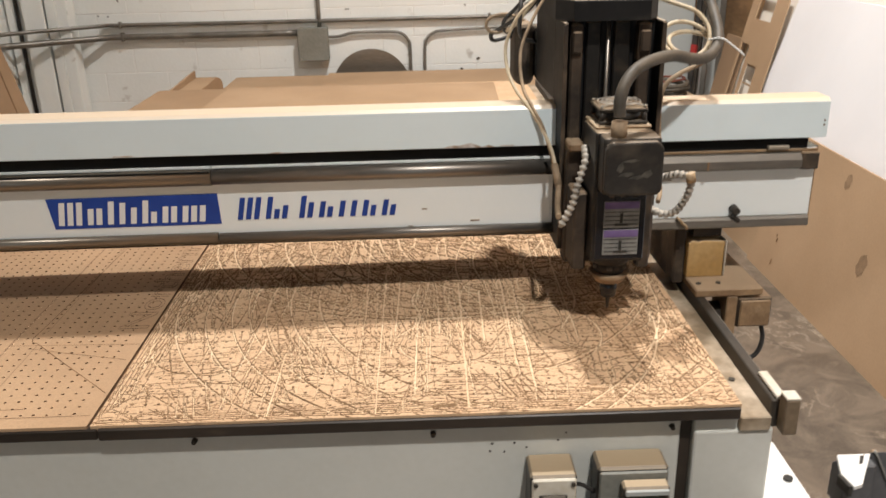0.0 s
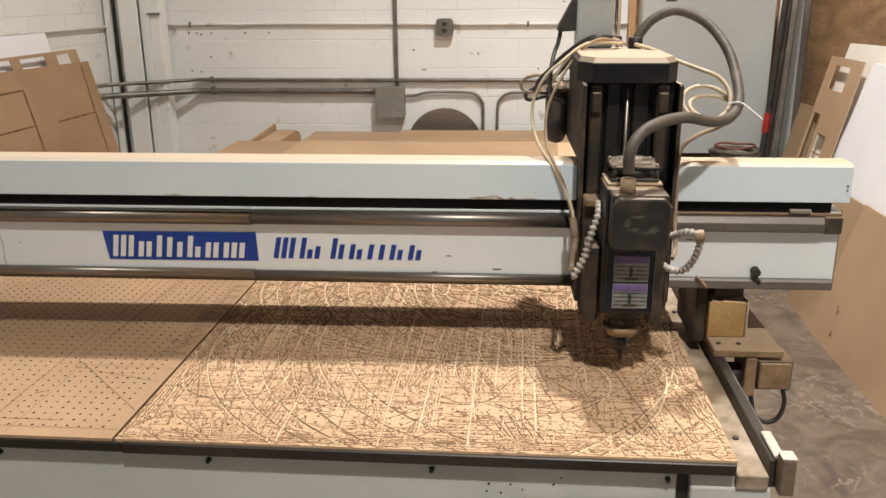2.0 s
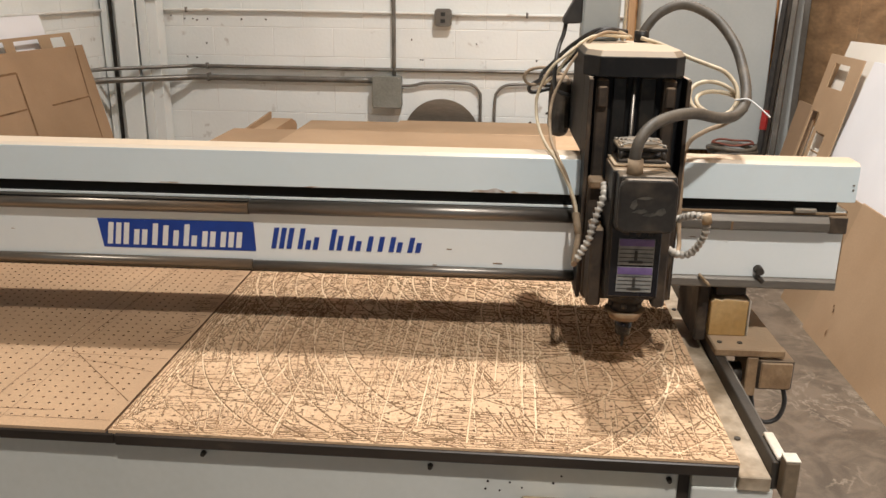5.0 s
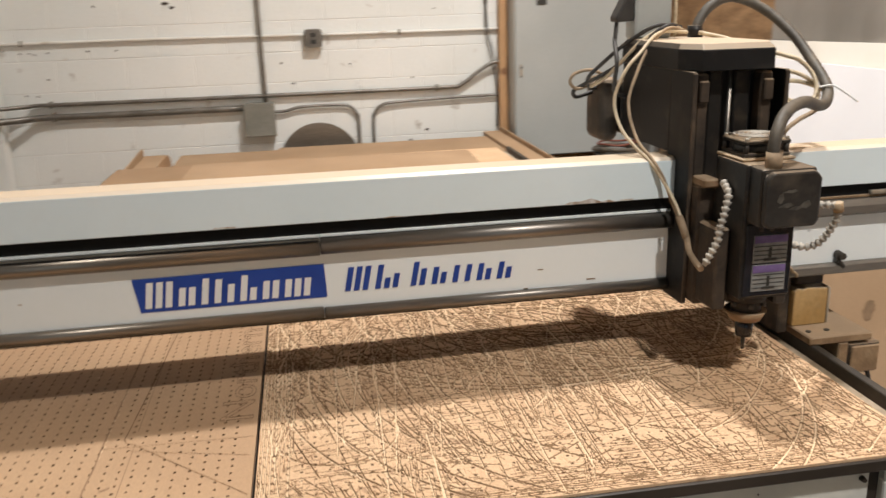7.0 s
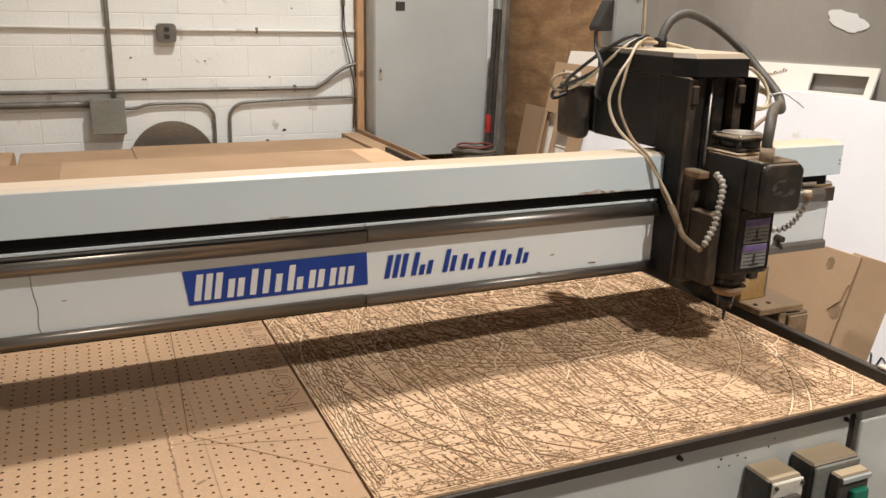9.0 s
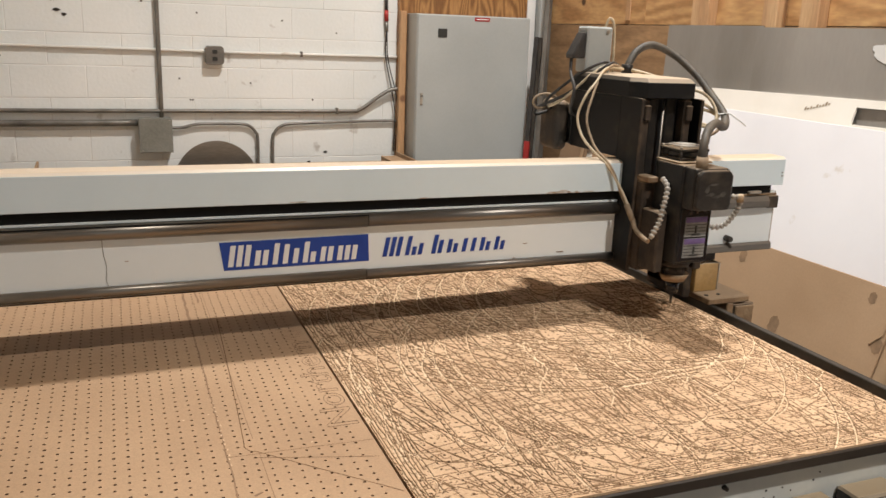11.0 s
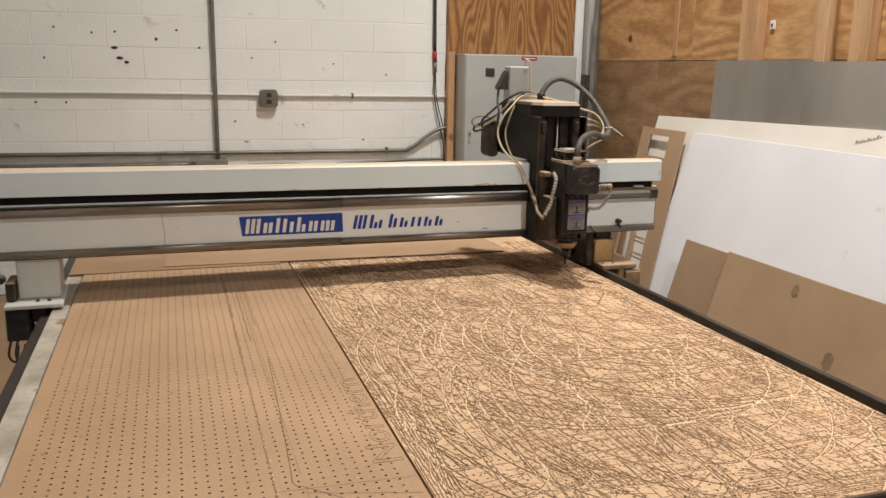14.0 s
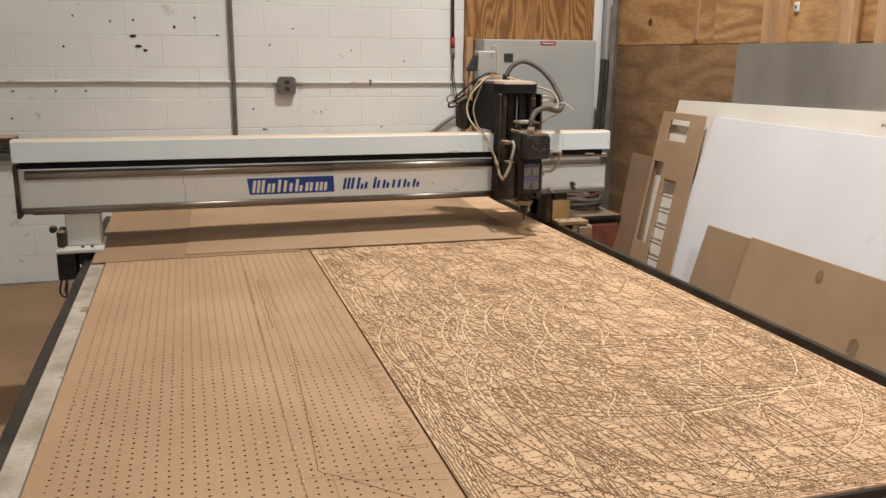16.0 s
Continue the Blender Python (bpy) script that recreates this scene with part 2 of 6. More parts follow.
M["gloss_black"] = material("glossy_dark_panel", (0.008, 0.008, 0.011), (0.016, 0.016, 0.020), 0.22, broad=12, fine=90, bump=0.01, fine_amount=0.05)
M["rust"] = material("faint_rust", (0.36, 0.25, 0.17), (0.62, 0.60, 0.57), 0.5, broad=40, fine=120, bump=0.02, contrast=(0.42, 0.58))
M["frame_pale"] = material("pale_dusty_steel", (0.36, 0.31, 0.24), (0.56, 0.51, 0.43), 0.55, 0.05, broad=7, fine=90, bump=0.10, speck=(0.30, 0.22, 0.14), speck_at=0.63, speck_scale=7, contrast=(0.36, 0.60))
M["cream_steel"] = material("cream_painted_steel", (0.56, 0.50, 0.40), (0.70, 0.65, 0.55), 0.5, broad=9, fine=90, bump=0.06, speck=(0.33, 0.25, 0.17), speck_at=0.66, speck_scale=14)
M["frame_dark"] = material("brown_dusty_steel", (0.085, 0.060, 0.038), (0.23, 0.172, 0.112), 0.6, 0.05, broad=9, fine=90, bump=0.12, speck=(0.34, 0.28, 0.20), speck_at=0.66, contrast=(0.38, 0.62))
M["edge"] = material("dark_edge_strip", (0.016, 0.012, 0.009), (0.042, 0.031, 0.023), 0.42, broad=9, fine=120, bump=0.05, stretch=(0.3, 1, 1), speck=(0.16, 0.12, 0.08), speck_at=0.70)
M["mdf"] = material("pressed_fibreboard", (0.42, 0.268, 0.154), (0.50, 0.328, 0.194), 0.74, broad=2.4, fine=260, bump=0.10, speck=(0.43, 0.27, 0.155), speck_at=0.70, speck_scale=5, fine_amount=0.18)
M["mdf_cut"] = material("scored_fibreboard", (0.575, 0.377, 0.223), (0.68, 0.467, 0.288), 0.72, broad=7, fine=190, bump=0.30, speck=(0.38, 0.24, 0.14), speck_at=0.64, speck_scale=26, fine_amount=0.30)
M["score"] = material("dark_score", (0.115, 0.058, 0.023), (0.22, 0.120, 0.054), 0.9, broad=20, fine=120, bump=0.1)
# dark brown for cut walls: the shade on them is put into the colour
M["shaded_wall"] = material("shaded_cut_wall", (0.210, 0.123, 0.060), (0.305, 0.185, 0.097), 0.9, broad=20, fine=120, bump=0.0)
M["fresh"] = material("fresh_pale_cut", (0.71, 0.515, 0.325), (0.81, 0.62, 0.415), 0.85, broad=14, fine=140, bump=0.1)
M["smudge"] = material("rubbed_line", (0.25, 0.148, 0.082), (0.33, 0.203, 0.116), 0.8, broad=30, fine=120, bump=0.1)
M["letter_cut"] = material("letter_groove_shade", (0.135, 0.078, 0.041), (0.215, 0.130, 0.073), 0.85, broad=30, fine=120, bump=0.1)
# browner than the board: shade of holes and joint is put into this colour
M["hole"] = material("hole_shade_brown", (0.17, 0.098, 0.052), (0.235, 0.139, 0.076), 0.9, bump=0)
M["conduit"] = material("galvanised_conduit", (0.15, 0.138, 0.12), (0.25, 0.235, 0.21), 0.42, 0.5, broad=6, fine=90, bump=0.05)
M["painted_pipe"] = material("white_painted_pipe", (0.66, 0.64, 0.59), (0.78, 0.77, 0.73), 0.5, broad=6, fine=90, bump=0.1, stretch=(0.4, 1, 1), speck=(0.30, 0.19, 0.10), speck_at=0.64, speck_scale=9)
M["grey_box"] = material("grey_green_enamel", (0.19, 0.19, 0.165), (0.25, 0.25, 0.22), 0.5, broad=5, fine=80, bump=0.04)
M["cabinet"] = material("light_grey_enamel", (0.385, 0.405, 0.395), (0.45, 0.47, 0.455), 0.42, broad=1.5, fine=60, bump=0.03, fine_amount=0.05, speck=(0.36, 0.35, 0.32), speck_at=0.74)
M["card"] = material("brown_cardboard", (0.36, 0.235, 0.135), (0.43, 0.29, 0.175), 0.85, broad=2.0, fine=130, bump=0.05, fine_amount=0.10)
M["card_mid"] = material("dull_cardboard", (0.30, 0.19, 0.105), (0.37, 0.24, 0.14), 0.85, broad=2.0, fine=130, bump=0.05, fine_amount=0.10)
M["card_dark"] = material("stained_cardboard", (0.30, 0.195, 0.11), (0.40, 0.275, 0.165), 0.85, broad=1.6, fine=130, bump=0.05, speck=(0.17, 0.115, 0.07), speck_at=0.735, speck_scale=5.5, fine_amount=0.10)
M["card_plain"] = material("darker_cardboard", (0.23, 0.145, 0.082), (0.29, 0.187, 0.108), 0.85, broad=2.0, fine=130, bump=0.05, fine_amount=0.10)
M["card_stain"] = material("damp_cardboard", (0.20, 0.128, 0.073), (0.29, 0.187, 0.108), 0.85, broad=30.0, fine=130, bump=0.05, fine_amount=0.10)
M["foam"] = material("white_foam_board", (0.80, 0.795, 0.82), (0.87, 0.865, 0.89), 0.5, broad=1.4, fine=60, bump=0.02, speck=(0.70, 0.66, 0.62), speck_at=0.72, fine_amount=0.04)
M["foam_warm"] = material("cream_white_board", (0.78, 0.73, 0.64), (0.86, 0.82, 0.75), 0.6, broad=1.6, fine=60, bump=0.02, speck=(0.66, 0.52, 0.36), speck_at=0.72, speck_scale=2.5, fine_amount=0.05)
M["grey_sheet"] = material("grey_plastic_sheet", (0.20, 0.182, 0.158), (0.35, 0.325, 0.292), 0.42, broad=1.6, fine=60, bump=0.02, stretch=(1, 1, 0.3), fine_amount=0.06)
M["hose"] = material("cream_air_hose", (0.48, 0.38, 0.25), (0.60, 0.50, 0.35), 0.5, broad=20, fine=100, bump=0.03)
M["dirty_hose"] = material("dirty_tan_hose", (0.22, 0.155, 0.095), (0.36, 0.26, 0.165), 0.7, broad=24, fine=120, bump=0.08)
M["cable"] = material("black_rubber_cable", (0.02, 0.019, 0.018), (0.045, 0.04, 0.036), 0.55, broad=20, fine=100, bump=0.03)
M["flex"] = material("grey_segmented_hose", (0.30, 0.27, 0.23), (0.46, 0.42, 0.36), 0.5, broad=30, fine=100, bump=0.05, speck=DUST, speck_at=0.62, speck_scale=40)
M["liquidtight"] = material("grey_cable_conduit", (0.050, 0.043, 0.034), (0.115, 0.096, 0.073), 0.6, broad=18, fine=120, bump=0.08)
M["blue"] = material("blue_vinyl", (0.008, 0.042, 0.26), (0.012, 0.055, 0.32), 0.4, bump=0.01, broad=12, fine_amount=0.05)
M["decal"] = material("white_vinyl", (0.76, 0.76, 0.74), (0.82, 0.82, 0.80), 0.4, bump=0.01, fine_amount=0.04)
M["soot"] = material("matt_black", (0.006, 0.006, 0.006), (0.010, 0.010, 0.009), 0.95, bump=0)
M["purple"] = material("violet_label", (0.13, 0.085, 0.22), (0.17, 0.115, 0.27), 0.45, bump=0.01, broad=30)
M["label"] = material("pale_grey_label", (0.21, 0.21, 0.20), (0.29, 0.29, 0.27), 0.45, bump=0.01, broad=30)
M["ink"] = material("black_print", (0.02, 0.02, 0.02), (0.035, 0.035, 0.03), 0.5, bump=0)
M["red"] = material("red_enamel", (0.30, 0.02, 0.018), (0.42, 0.03, 0.025), 0.45, broad=8, bump=0.03)
M["rust_red"] = material("dull_red_rubber", (0.13, 0.035, 0.022), (0.20, 0.06, 0.035), 0.7, broad=14, bump=0.05)
M["green"] = material("green_button", (0.01, 0.16, 0.10), (0.015, 0.20, 0.13), 0.4, bump=0)
M["pink"] = material("faded_pink_plastic", (0.62, 0.20, 0.22), (0.72, 0.27, 0.28), 0.4, bump=0.01, broad=30)
M["console_grey"] = material("slate_grey_enamel", (0.085, 0.088, 0.094), (0.12, 0.122, 0.128), 0.45, broad=9, fine=90, bump=0.03)
M["box_dark"] = dusty(material("dark_box_enamel", (0.030, 0.028, 0.026), (0.060, 0.056, 0.050), 0.5, 0.0, broad=10, fine=90, bump=0.06), (0.44, 0.34, 0.22), 0.45, 0.95, 0.92, 0.08)
M["zinc"] = material("zinc_fitting", (0.42, 0.38, 0.32), (0.56, 0.52, 0.45), 0.35, 0.7, broad=20, bump=0.05)
M["tie"] = material("white_nylon_tie", (0.70, 0.69, 0.66), (0.78, 0.77, 0.74), 0.4, bump=0)
M["oak"] = wooden("oak_veneer_board", (0.17, 0.070, 0.020), (0.42, 0.215, 0.075), (0.20, 0.10, 0.04), "Z", 7.5, 22.0, 0.20)
M["ply"] = wooden("fir_plywood", (0.40, 0.205, 0.078), (0.63, 0.375, 0.165), (0.10, 0.05, 0.02), "Y", 4.6, 15.0, 0.26)
M["ply_old"] = wooden("dull_dark_plywood", (0.265, 0.153, 0.072), (0.41, 0.25, 0.126), (0.07, 0.04, 0.02), "Y", 4.6, 9.0, 0.26)
M["stud"] = wooden("sawn_softwood", (0.47, 0.27, 0.135), (0.62, 0.40, 0.215), (0.24, 0.12, 0.06), "Z", 14.0, 3.0, 0.06)
for k in ("tower", "black", "charcoal", "soot"):
    M[k].node_tree.nodes["Principled BSDF"].inputs["Specular IOR Level"].default_value = 0.28


# ---- building helpers ----
BASE = {}


def thing(name, base, label, category, group="", kind=""):
    ob = new(name)
    ob.location = base
    BASE[ob.name] = Vector(base)
    return tagged(ob, label, category, group, kind)


def root(ob):
    while ob.parent:
        ob = ob.parent
    return ob


def part(name, bm, mat, parent=None, label="", base=None):
    """Links a bmesh, built in the world's metres, as one mesh object under a thing or a part."""
    origin = BASE[root(parent).name] if parent else Vector(base or (0, 0, 0))
    bmesh.ops.translate(bm, verts=bm.verts, vec=-origin)
    bmesh.ops.recalc_face_normals(bm, faces=bm.faces)
    me = bpy.data.meshes.new(name)
    bm.to_mesh(me)
    bm.free()
    for k in (mat if isinstance(mat, (list, tuple)) else [mat]):
        me.materials.append(M[k])
    ob = new(name, me)
    if parent:
        ob.parent = parent
    else:
        ob.location = origin
        BASE[ob.name] = origin
    if label:
        ob["label"] = label
    return ob


def solid(name, bm, mat, base, label, category, group="", kind=""):
    return tagged(part(name, bm, mat, None, "", base), label, category, group, kind)


def join(bm, other):
    me = bpy.data.meshes.new("scratch")
    other.to_mesh(me)
    other.free()
    bm.from_mesh(me)
    bpy.data.meshes.remove(me)
    return bm


def box(x0, x1, y0, y1, z0, z1, bevel=0.0015, segments=1, into=None):
    bm = bmesh.new()
    bmesh.ops.create_cube(bm, size=1)
    for v in bm.verts:
        v.co = Vector(((x0 + x1) / 2 + v.co.x * (x1 - x0), (y0 + y1) / 2 + v.co.y * (y1 - y0), (z0 + z1) / 2 + v.co.z * (z1 - z0)))
    if bevel:
        bmesh.ops.bevel(bm, geom=list(bm.edges), offset=min(bevel, 0.45 * min(x1 - x0, y1 - y0, z1 - z0)), segments=segments, affect="EDGES", profile=0.5)
    return join(into, bm) if into else bm


def rod(p, q, r, r2=None, sides=16, into=None):
    bm = bmesh.new()
    p, q = Vector(p), Vector(q)
    bmesh.ops.create_cone(bm, cap_ends=True, segments=sides, radius1=r, radius2=r if r2 is None else r2, depth=(q - p).length)
    bmesh.ops.transform(bm, matrix=Matrix.Translation((p + q) / 2) @ (q - p).to_track_quat("Z", "Y").to_matrix().to_4x4(), verts=bm.verts)
    for f in bm.faces:
        f.smooth = len(f.verts) == 4
    return join(into, bm) if into else bm


def curve_points(points, steps=8):
    """A smooth line through the points."""
    ps = [Vector(p) for p in points]
    ps = [2 * ps[0] - ps[1]] + ps + [2 * ps[-1] - ps[-2]]
    out = []
    for a, b, c, d in zip(ps, ps[1:], ps[2:], ps[3:]):
        for k in range(steps):
            t = k / steps
            out.append(0.5 * (2 * b + (c - a) * t + (2 * a - 5 * b + 4 * c - d) * t * t + (3 * b - a - 3 * c + d) * t ** 3))
    return out + [ps[-2]]


def tube(points, r, sides=10, steps=8, ripple=0.0, smooth=True, into=None):
    """A round tube along a line; ripple swells every other ring."""
    line = curve_points(points, steps) if smooth else [Vector(p) for p in points]
    bm = bmesh.new()
    rings, side = [], None
    for i, p in enumerate(line):
        ahead = (line[min(i + 1, len(line) - 1)] - line[max(i - 1, 0)]).normalized()
        side = ahead.orthogonal().normalized() if side is None else (side - ahead * side.dot(ahead)).normalized()
        up = ahead.cross(side)
        rad = r * (1 + (ripple if i % 2 else 0))
        rings.append([bm.verts.new(p + rad * (math.cos(a) * side + math.sin(a) * up)) for a in (2 * math.pi * k / sides for k in range(sides))])
    for a, b in zip(rings, rings[1:]):
        for k in range(sides):
            bm.faces.new((a[k], a[(k + 1) % sides], b[(k + 1) % sides], b[k])).smooth = True
    bm.faces.new(rings[0]), bm.faces.new(rings[-1])
    return join(into, bm) if into else bm


def beads(points, r, pitch, into=None):
    """A jointed coolant hose: one skin that flares at every joint."""
    line = curve_points(points, 30)
    spans = [0.0]
    for p, q in zip(line, line[1:]):
        spans.append(spans[-1] + (q - p).length)
    def at(s):
        k = max(i for i, v in enumerate(spans) if v <= s)
        k = min(k, len(line) - 2)
        return line[k].lerp(line[k + 1], (s - spans[k]) / max(spans[k + 1] - spans[k], 1e-9))
    rings, bm, side, n = [], bmesh.new(), None, int(spans[-1] / pitch)
    stops = [(k + f, w) for k in range(n) for f, w in ((0.0, 1.14), (0.22, 1.12), (0.60, 0.74), (0.64, 0.64), (0.97, 0.64))]
    for f, w in stops:
        s = f * pitch
        p, ahead = at(s), (at(min(s + 0.002, spans[-1])) - at(max(s - 0.002, 0.0))).normalized()
        side = ahead.orthogonal().normalized() if side is None else (side - ahead * side.dot(ahead)).normalized()
        up = ahead.cross(side)
        rings.append([bm.verts.new(p + r * w * (math.cos(q) * side + math.sin(q) * up)) for q in (2 * math.pi * k / 12 for k in range(12))])
    for e, g in zip(rings, rings[1:]):
        for k in range(12):
            bm.faces.new((e[k], e[(k + 1) % 12], g[(k + 1) % 12], g[k])).smooth = True
    bm.faces.new(rings[0]), bm.faces.new(rings[-1])
    return join(into, bm) if into else bm


def prism(outline, axis, lo, hi, bevel=0.0, into=None):
    """A straight prism: an outline in the two other axes (in x, y, z order), from lo to hi along the axis."""
    bm = bmesh.new()
    i = "xyz".index(axis)
    def at(p, h):
        c = list(p)
        c.insert(i, h)
        return bm.verts.new(c)
    a, b = [at(p, lo) for p in outline], [at(p, hi) for p in outline]
    bm.faces.new(a), bm.faces.new(b)
    for k in range(len(outline)):
        bm.faces.new((a[k], a[(k + 1) % len(a)], b[(k + 1) % len(a)], b[k]))
    if bevel:
        bmesh.ops.recalc_face_normals(bm, faces=bm.faces)
        bmesh.ops.bevel(bm, geom=list(bm.edges), offset=bevel, segments=2, affect="EDGES", profile=0.5)
    return join(into, bm) if into else bm


def raw(name, verts, faces, mats, base=(0, 0, 0), parent=None, index=None):
    """A mesh of many small faces, straight from arrays."""
    origin = BASE[root(parent).name] if parent else Vector(base)
    me = bpy.data.meshes.new(name)
    me.from_pydata((np.asarray(verts) - np.array(origin)).tolist(), [], faces)
    for k in mats:
        me.materials.append(M[k])
    if index is not None:
        me.polygons.foreach_set("material_index", index)
    me.update()
    ob = new(name, me)
    if parent:
        ob.parent = parent
    else:
        ob.location = origin
        BASE[ob.name] = origin
    return ob


def sheet_leaning(y0, y1, z0, z1, x_foot, lean, thick, holes=(), bow=0.0, skew=0.0, tilt=0.0):
    """A sheet that stands on its edge and leans: x = x_foot + lean * z; holes are (y0, y1, z0, z1)."""
    ys = sorted({y0, y1, *[h[0] for h in holes], *[h[1] for h in holes]})
    zs = sorted({z0, z1, *[h[2] for h in holes], *[h[3] for h in holes]})
    if bow:
        ys = sorted({*ys, *[y0 + (y1 - y0) * k / 10 for k in range(11)]})
    bm = bmesh.new()
    verts = {}

    def v(y, z):
        if (y, z) not in verts:
            s = (y - y0) / (y1 - y0)
            h = z * (1 + tilt * (y1 - y))
            x = x_foot + lean * h + bow * math.sin(math.pi * s) * (z / z1) ** 2
            verts[y, z] = bm.verts.new((x, y + skew * z, h))
        return verts[y, z]

    for a, b in zip(ys, ys[1:]):
        for c, d in zip(zs, zs[1:]):
            if not any(h[0] <= a and b <= h[1] and h[2] <= c and d <= h[3] for h in holes):
                bm.faces.new((v(a, c), v(b, c), v(b, d), v(a, d)))
    bmesh.ops.recalc_face_normals(bm, faces=bm.faces)
    extra = bmesh.ops.extrude_face_region(bm, geom=list(bm.faces))
    bmesh.ops.translate(bm, verts=[g for g in extra["geom"] if isinstance(g, bmesh.types.BMVert)], vec=(thick, 0, 0))
    return bm


def lettering(text, size, m, bevel):
    """Outlines of a word, as thin round cuts, at the pose m."""
    cu = bpy.data.curves.new("word", "FONT")
    cu.body, cu.size, cu.fill_mode, cu.bevel_depth, cu.bevel_resolution = text, size, "NONE", bevel, 0
    ob = bpy.data.objects.new("word", cu)
    scene.collection.objects.link(ob)
    bpy.context.view_layer.update()
    me = bpy.data.meshes.new_from_object(ob.evaluated_get(bpy.context.evaluated_depsgraph_get()))
    bpy.data.objects.remove(ob)
    bm = bmesh.new()
    bm.from_mesh(me)
    bpy.data.meshes.remove(me)
    bmesh.ops.transform(bm, matrix=m, verts=bm.verts)
    return bm


# ---- the hall ----
GRID_Z, COURSE, BLOCK = 0.992, 0.2037, 0.44


def hall():
    floor = part("floor", box(-2.95, 2.3, -5.2, 6.2, -0.12, 0.0, 0), "floor", None, "worn dusty concrete floor with pale smears", (0, 0, 0))
    tagged(floor, "worn dusty concrete floor with pale smears", "floor", kind="structure")
    north = part("wall_north", box(-2.95, 2.3, 6.047, 6.2, 0, 6.0, 0), "joint", None, "", (0, 6.047, 0))
    tagged(north, "white-painted concrete block wall", "wall", kind="structure")
    west = part("wall_west", box(-2.95, -2.784, -5.2, 6.047, 0, 6.0, 0), "joint", None, "", (-2.784, 0, 0))
    tagged(west, "white-painted concrete block side wall", "wall", kind="structure")
    east = part("wall_east", box(2.168, 2.3, -5.2, 6.047, 0, 6.0, 0), "plaster", None, "", (2.168, 0, 0))
    tagged(east, "bare plywood partition wall", "wall", kind="structure")
    # the opening is added to hold the fill lamp
    frame_parts = box(-2.95, -1.8, -5.35, -5.2, 0, 6.0, 0)
    box(1.4, 2.3, -5.35, -5.2, 0, 6.0, 0, into=frame_parts)
    box(-1.8, 1.4, -5.35, -5.2, 2.75, 6.0, 0, into=frame_parts)
    south = part("wall_south", frame_parts, "plaster", None, "", (0, -5.2, 0))
    tagged(south, "unseen hall wall with an opening added for the fill lamp", "wall", kind="structure")
    ceil = part("ceiling", box(-2.95, 2.3, -5.35, 6.2, 6.0, 6.12, 0), "ceiling", None, "", (0, 0, 6))
    tagged(ceil, "plain pale hall ceiling", "ceiling", kind="structure")
    return north, west, east


NORTH, WEST, EAST = hall()


def corner_column():
    col = thing("steel_column", (-2.5, 5.88, 0), "white-painted steel column in the wall corner", "column")
    part("flange", box(-2.645, -2.505, 5.84, 5.855, 0, 6.0, 0.003), "wall", col)
    part("web", box(-2.585, -2.565, 5.857, 6.02, 0, 6.0, 0.002), "wall", col)
    part("infill", box(-2.5045, -2.4405, 5.878, 5.90, 0, 6.0, 0.002), "wall", col)
    part("boxing", box(-2.764, -2.6455, 5.868, 6.02, 0, 6.0, 0.002), "wall", col)
    part("hose_strap", tube([(-2.452, 5.884, 2.02), (-2.42, 5.874, 1.985), (-2.38, 5.874, 1.99), (-2.355, 5.884, 2.03)], 0.006, 8), "conduit", col)
    part("stiffener", box(-2.440, -2.365, 5.89, 6.02, 0, 6.0, 0.004), "wall", col)
    part("bracket", box(-2.45, -2.355, 5.87, 5.888, 1.385, 1.40, 0.002), "conduit", col)
    pipe = thing("black_pipe", (-2.69, 5.86, 0), "thin black pipe down the wall corner", "pipe")
    part("pipe_run", rod((-2.69, 5.86, 0), (-2.675, 5.86, 6.0), 0.014), "cable", pipe)


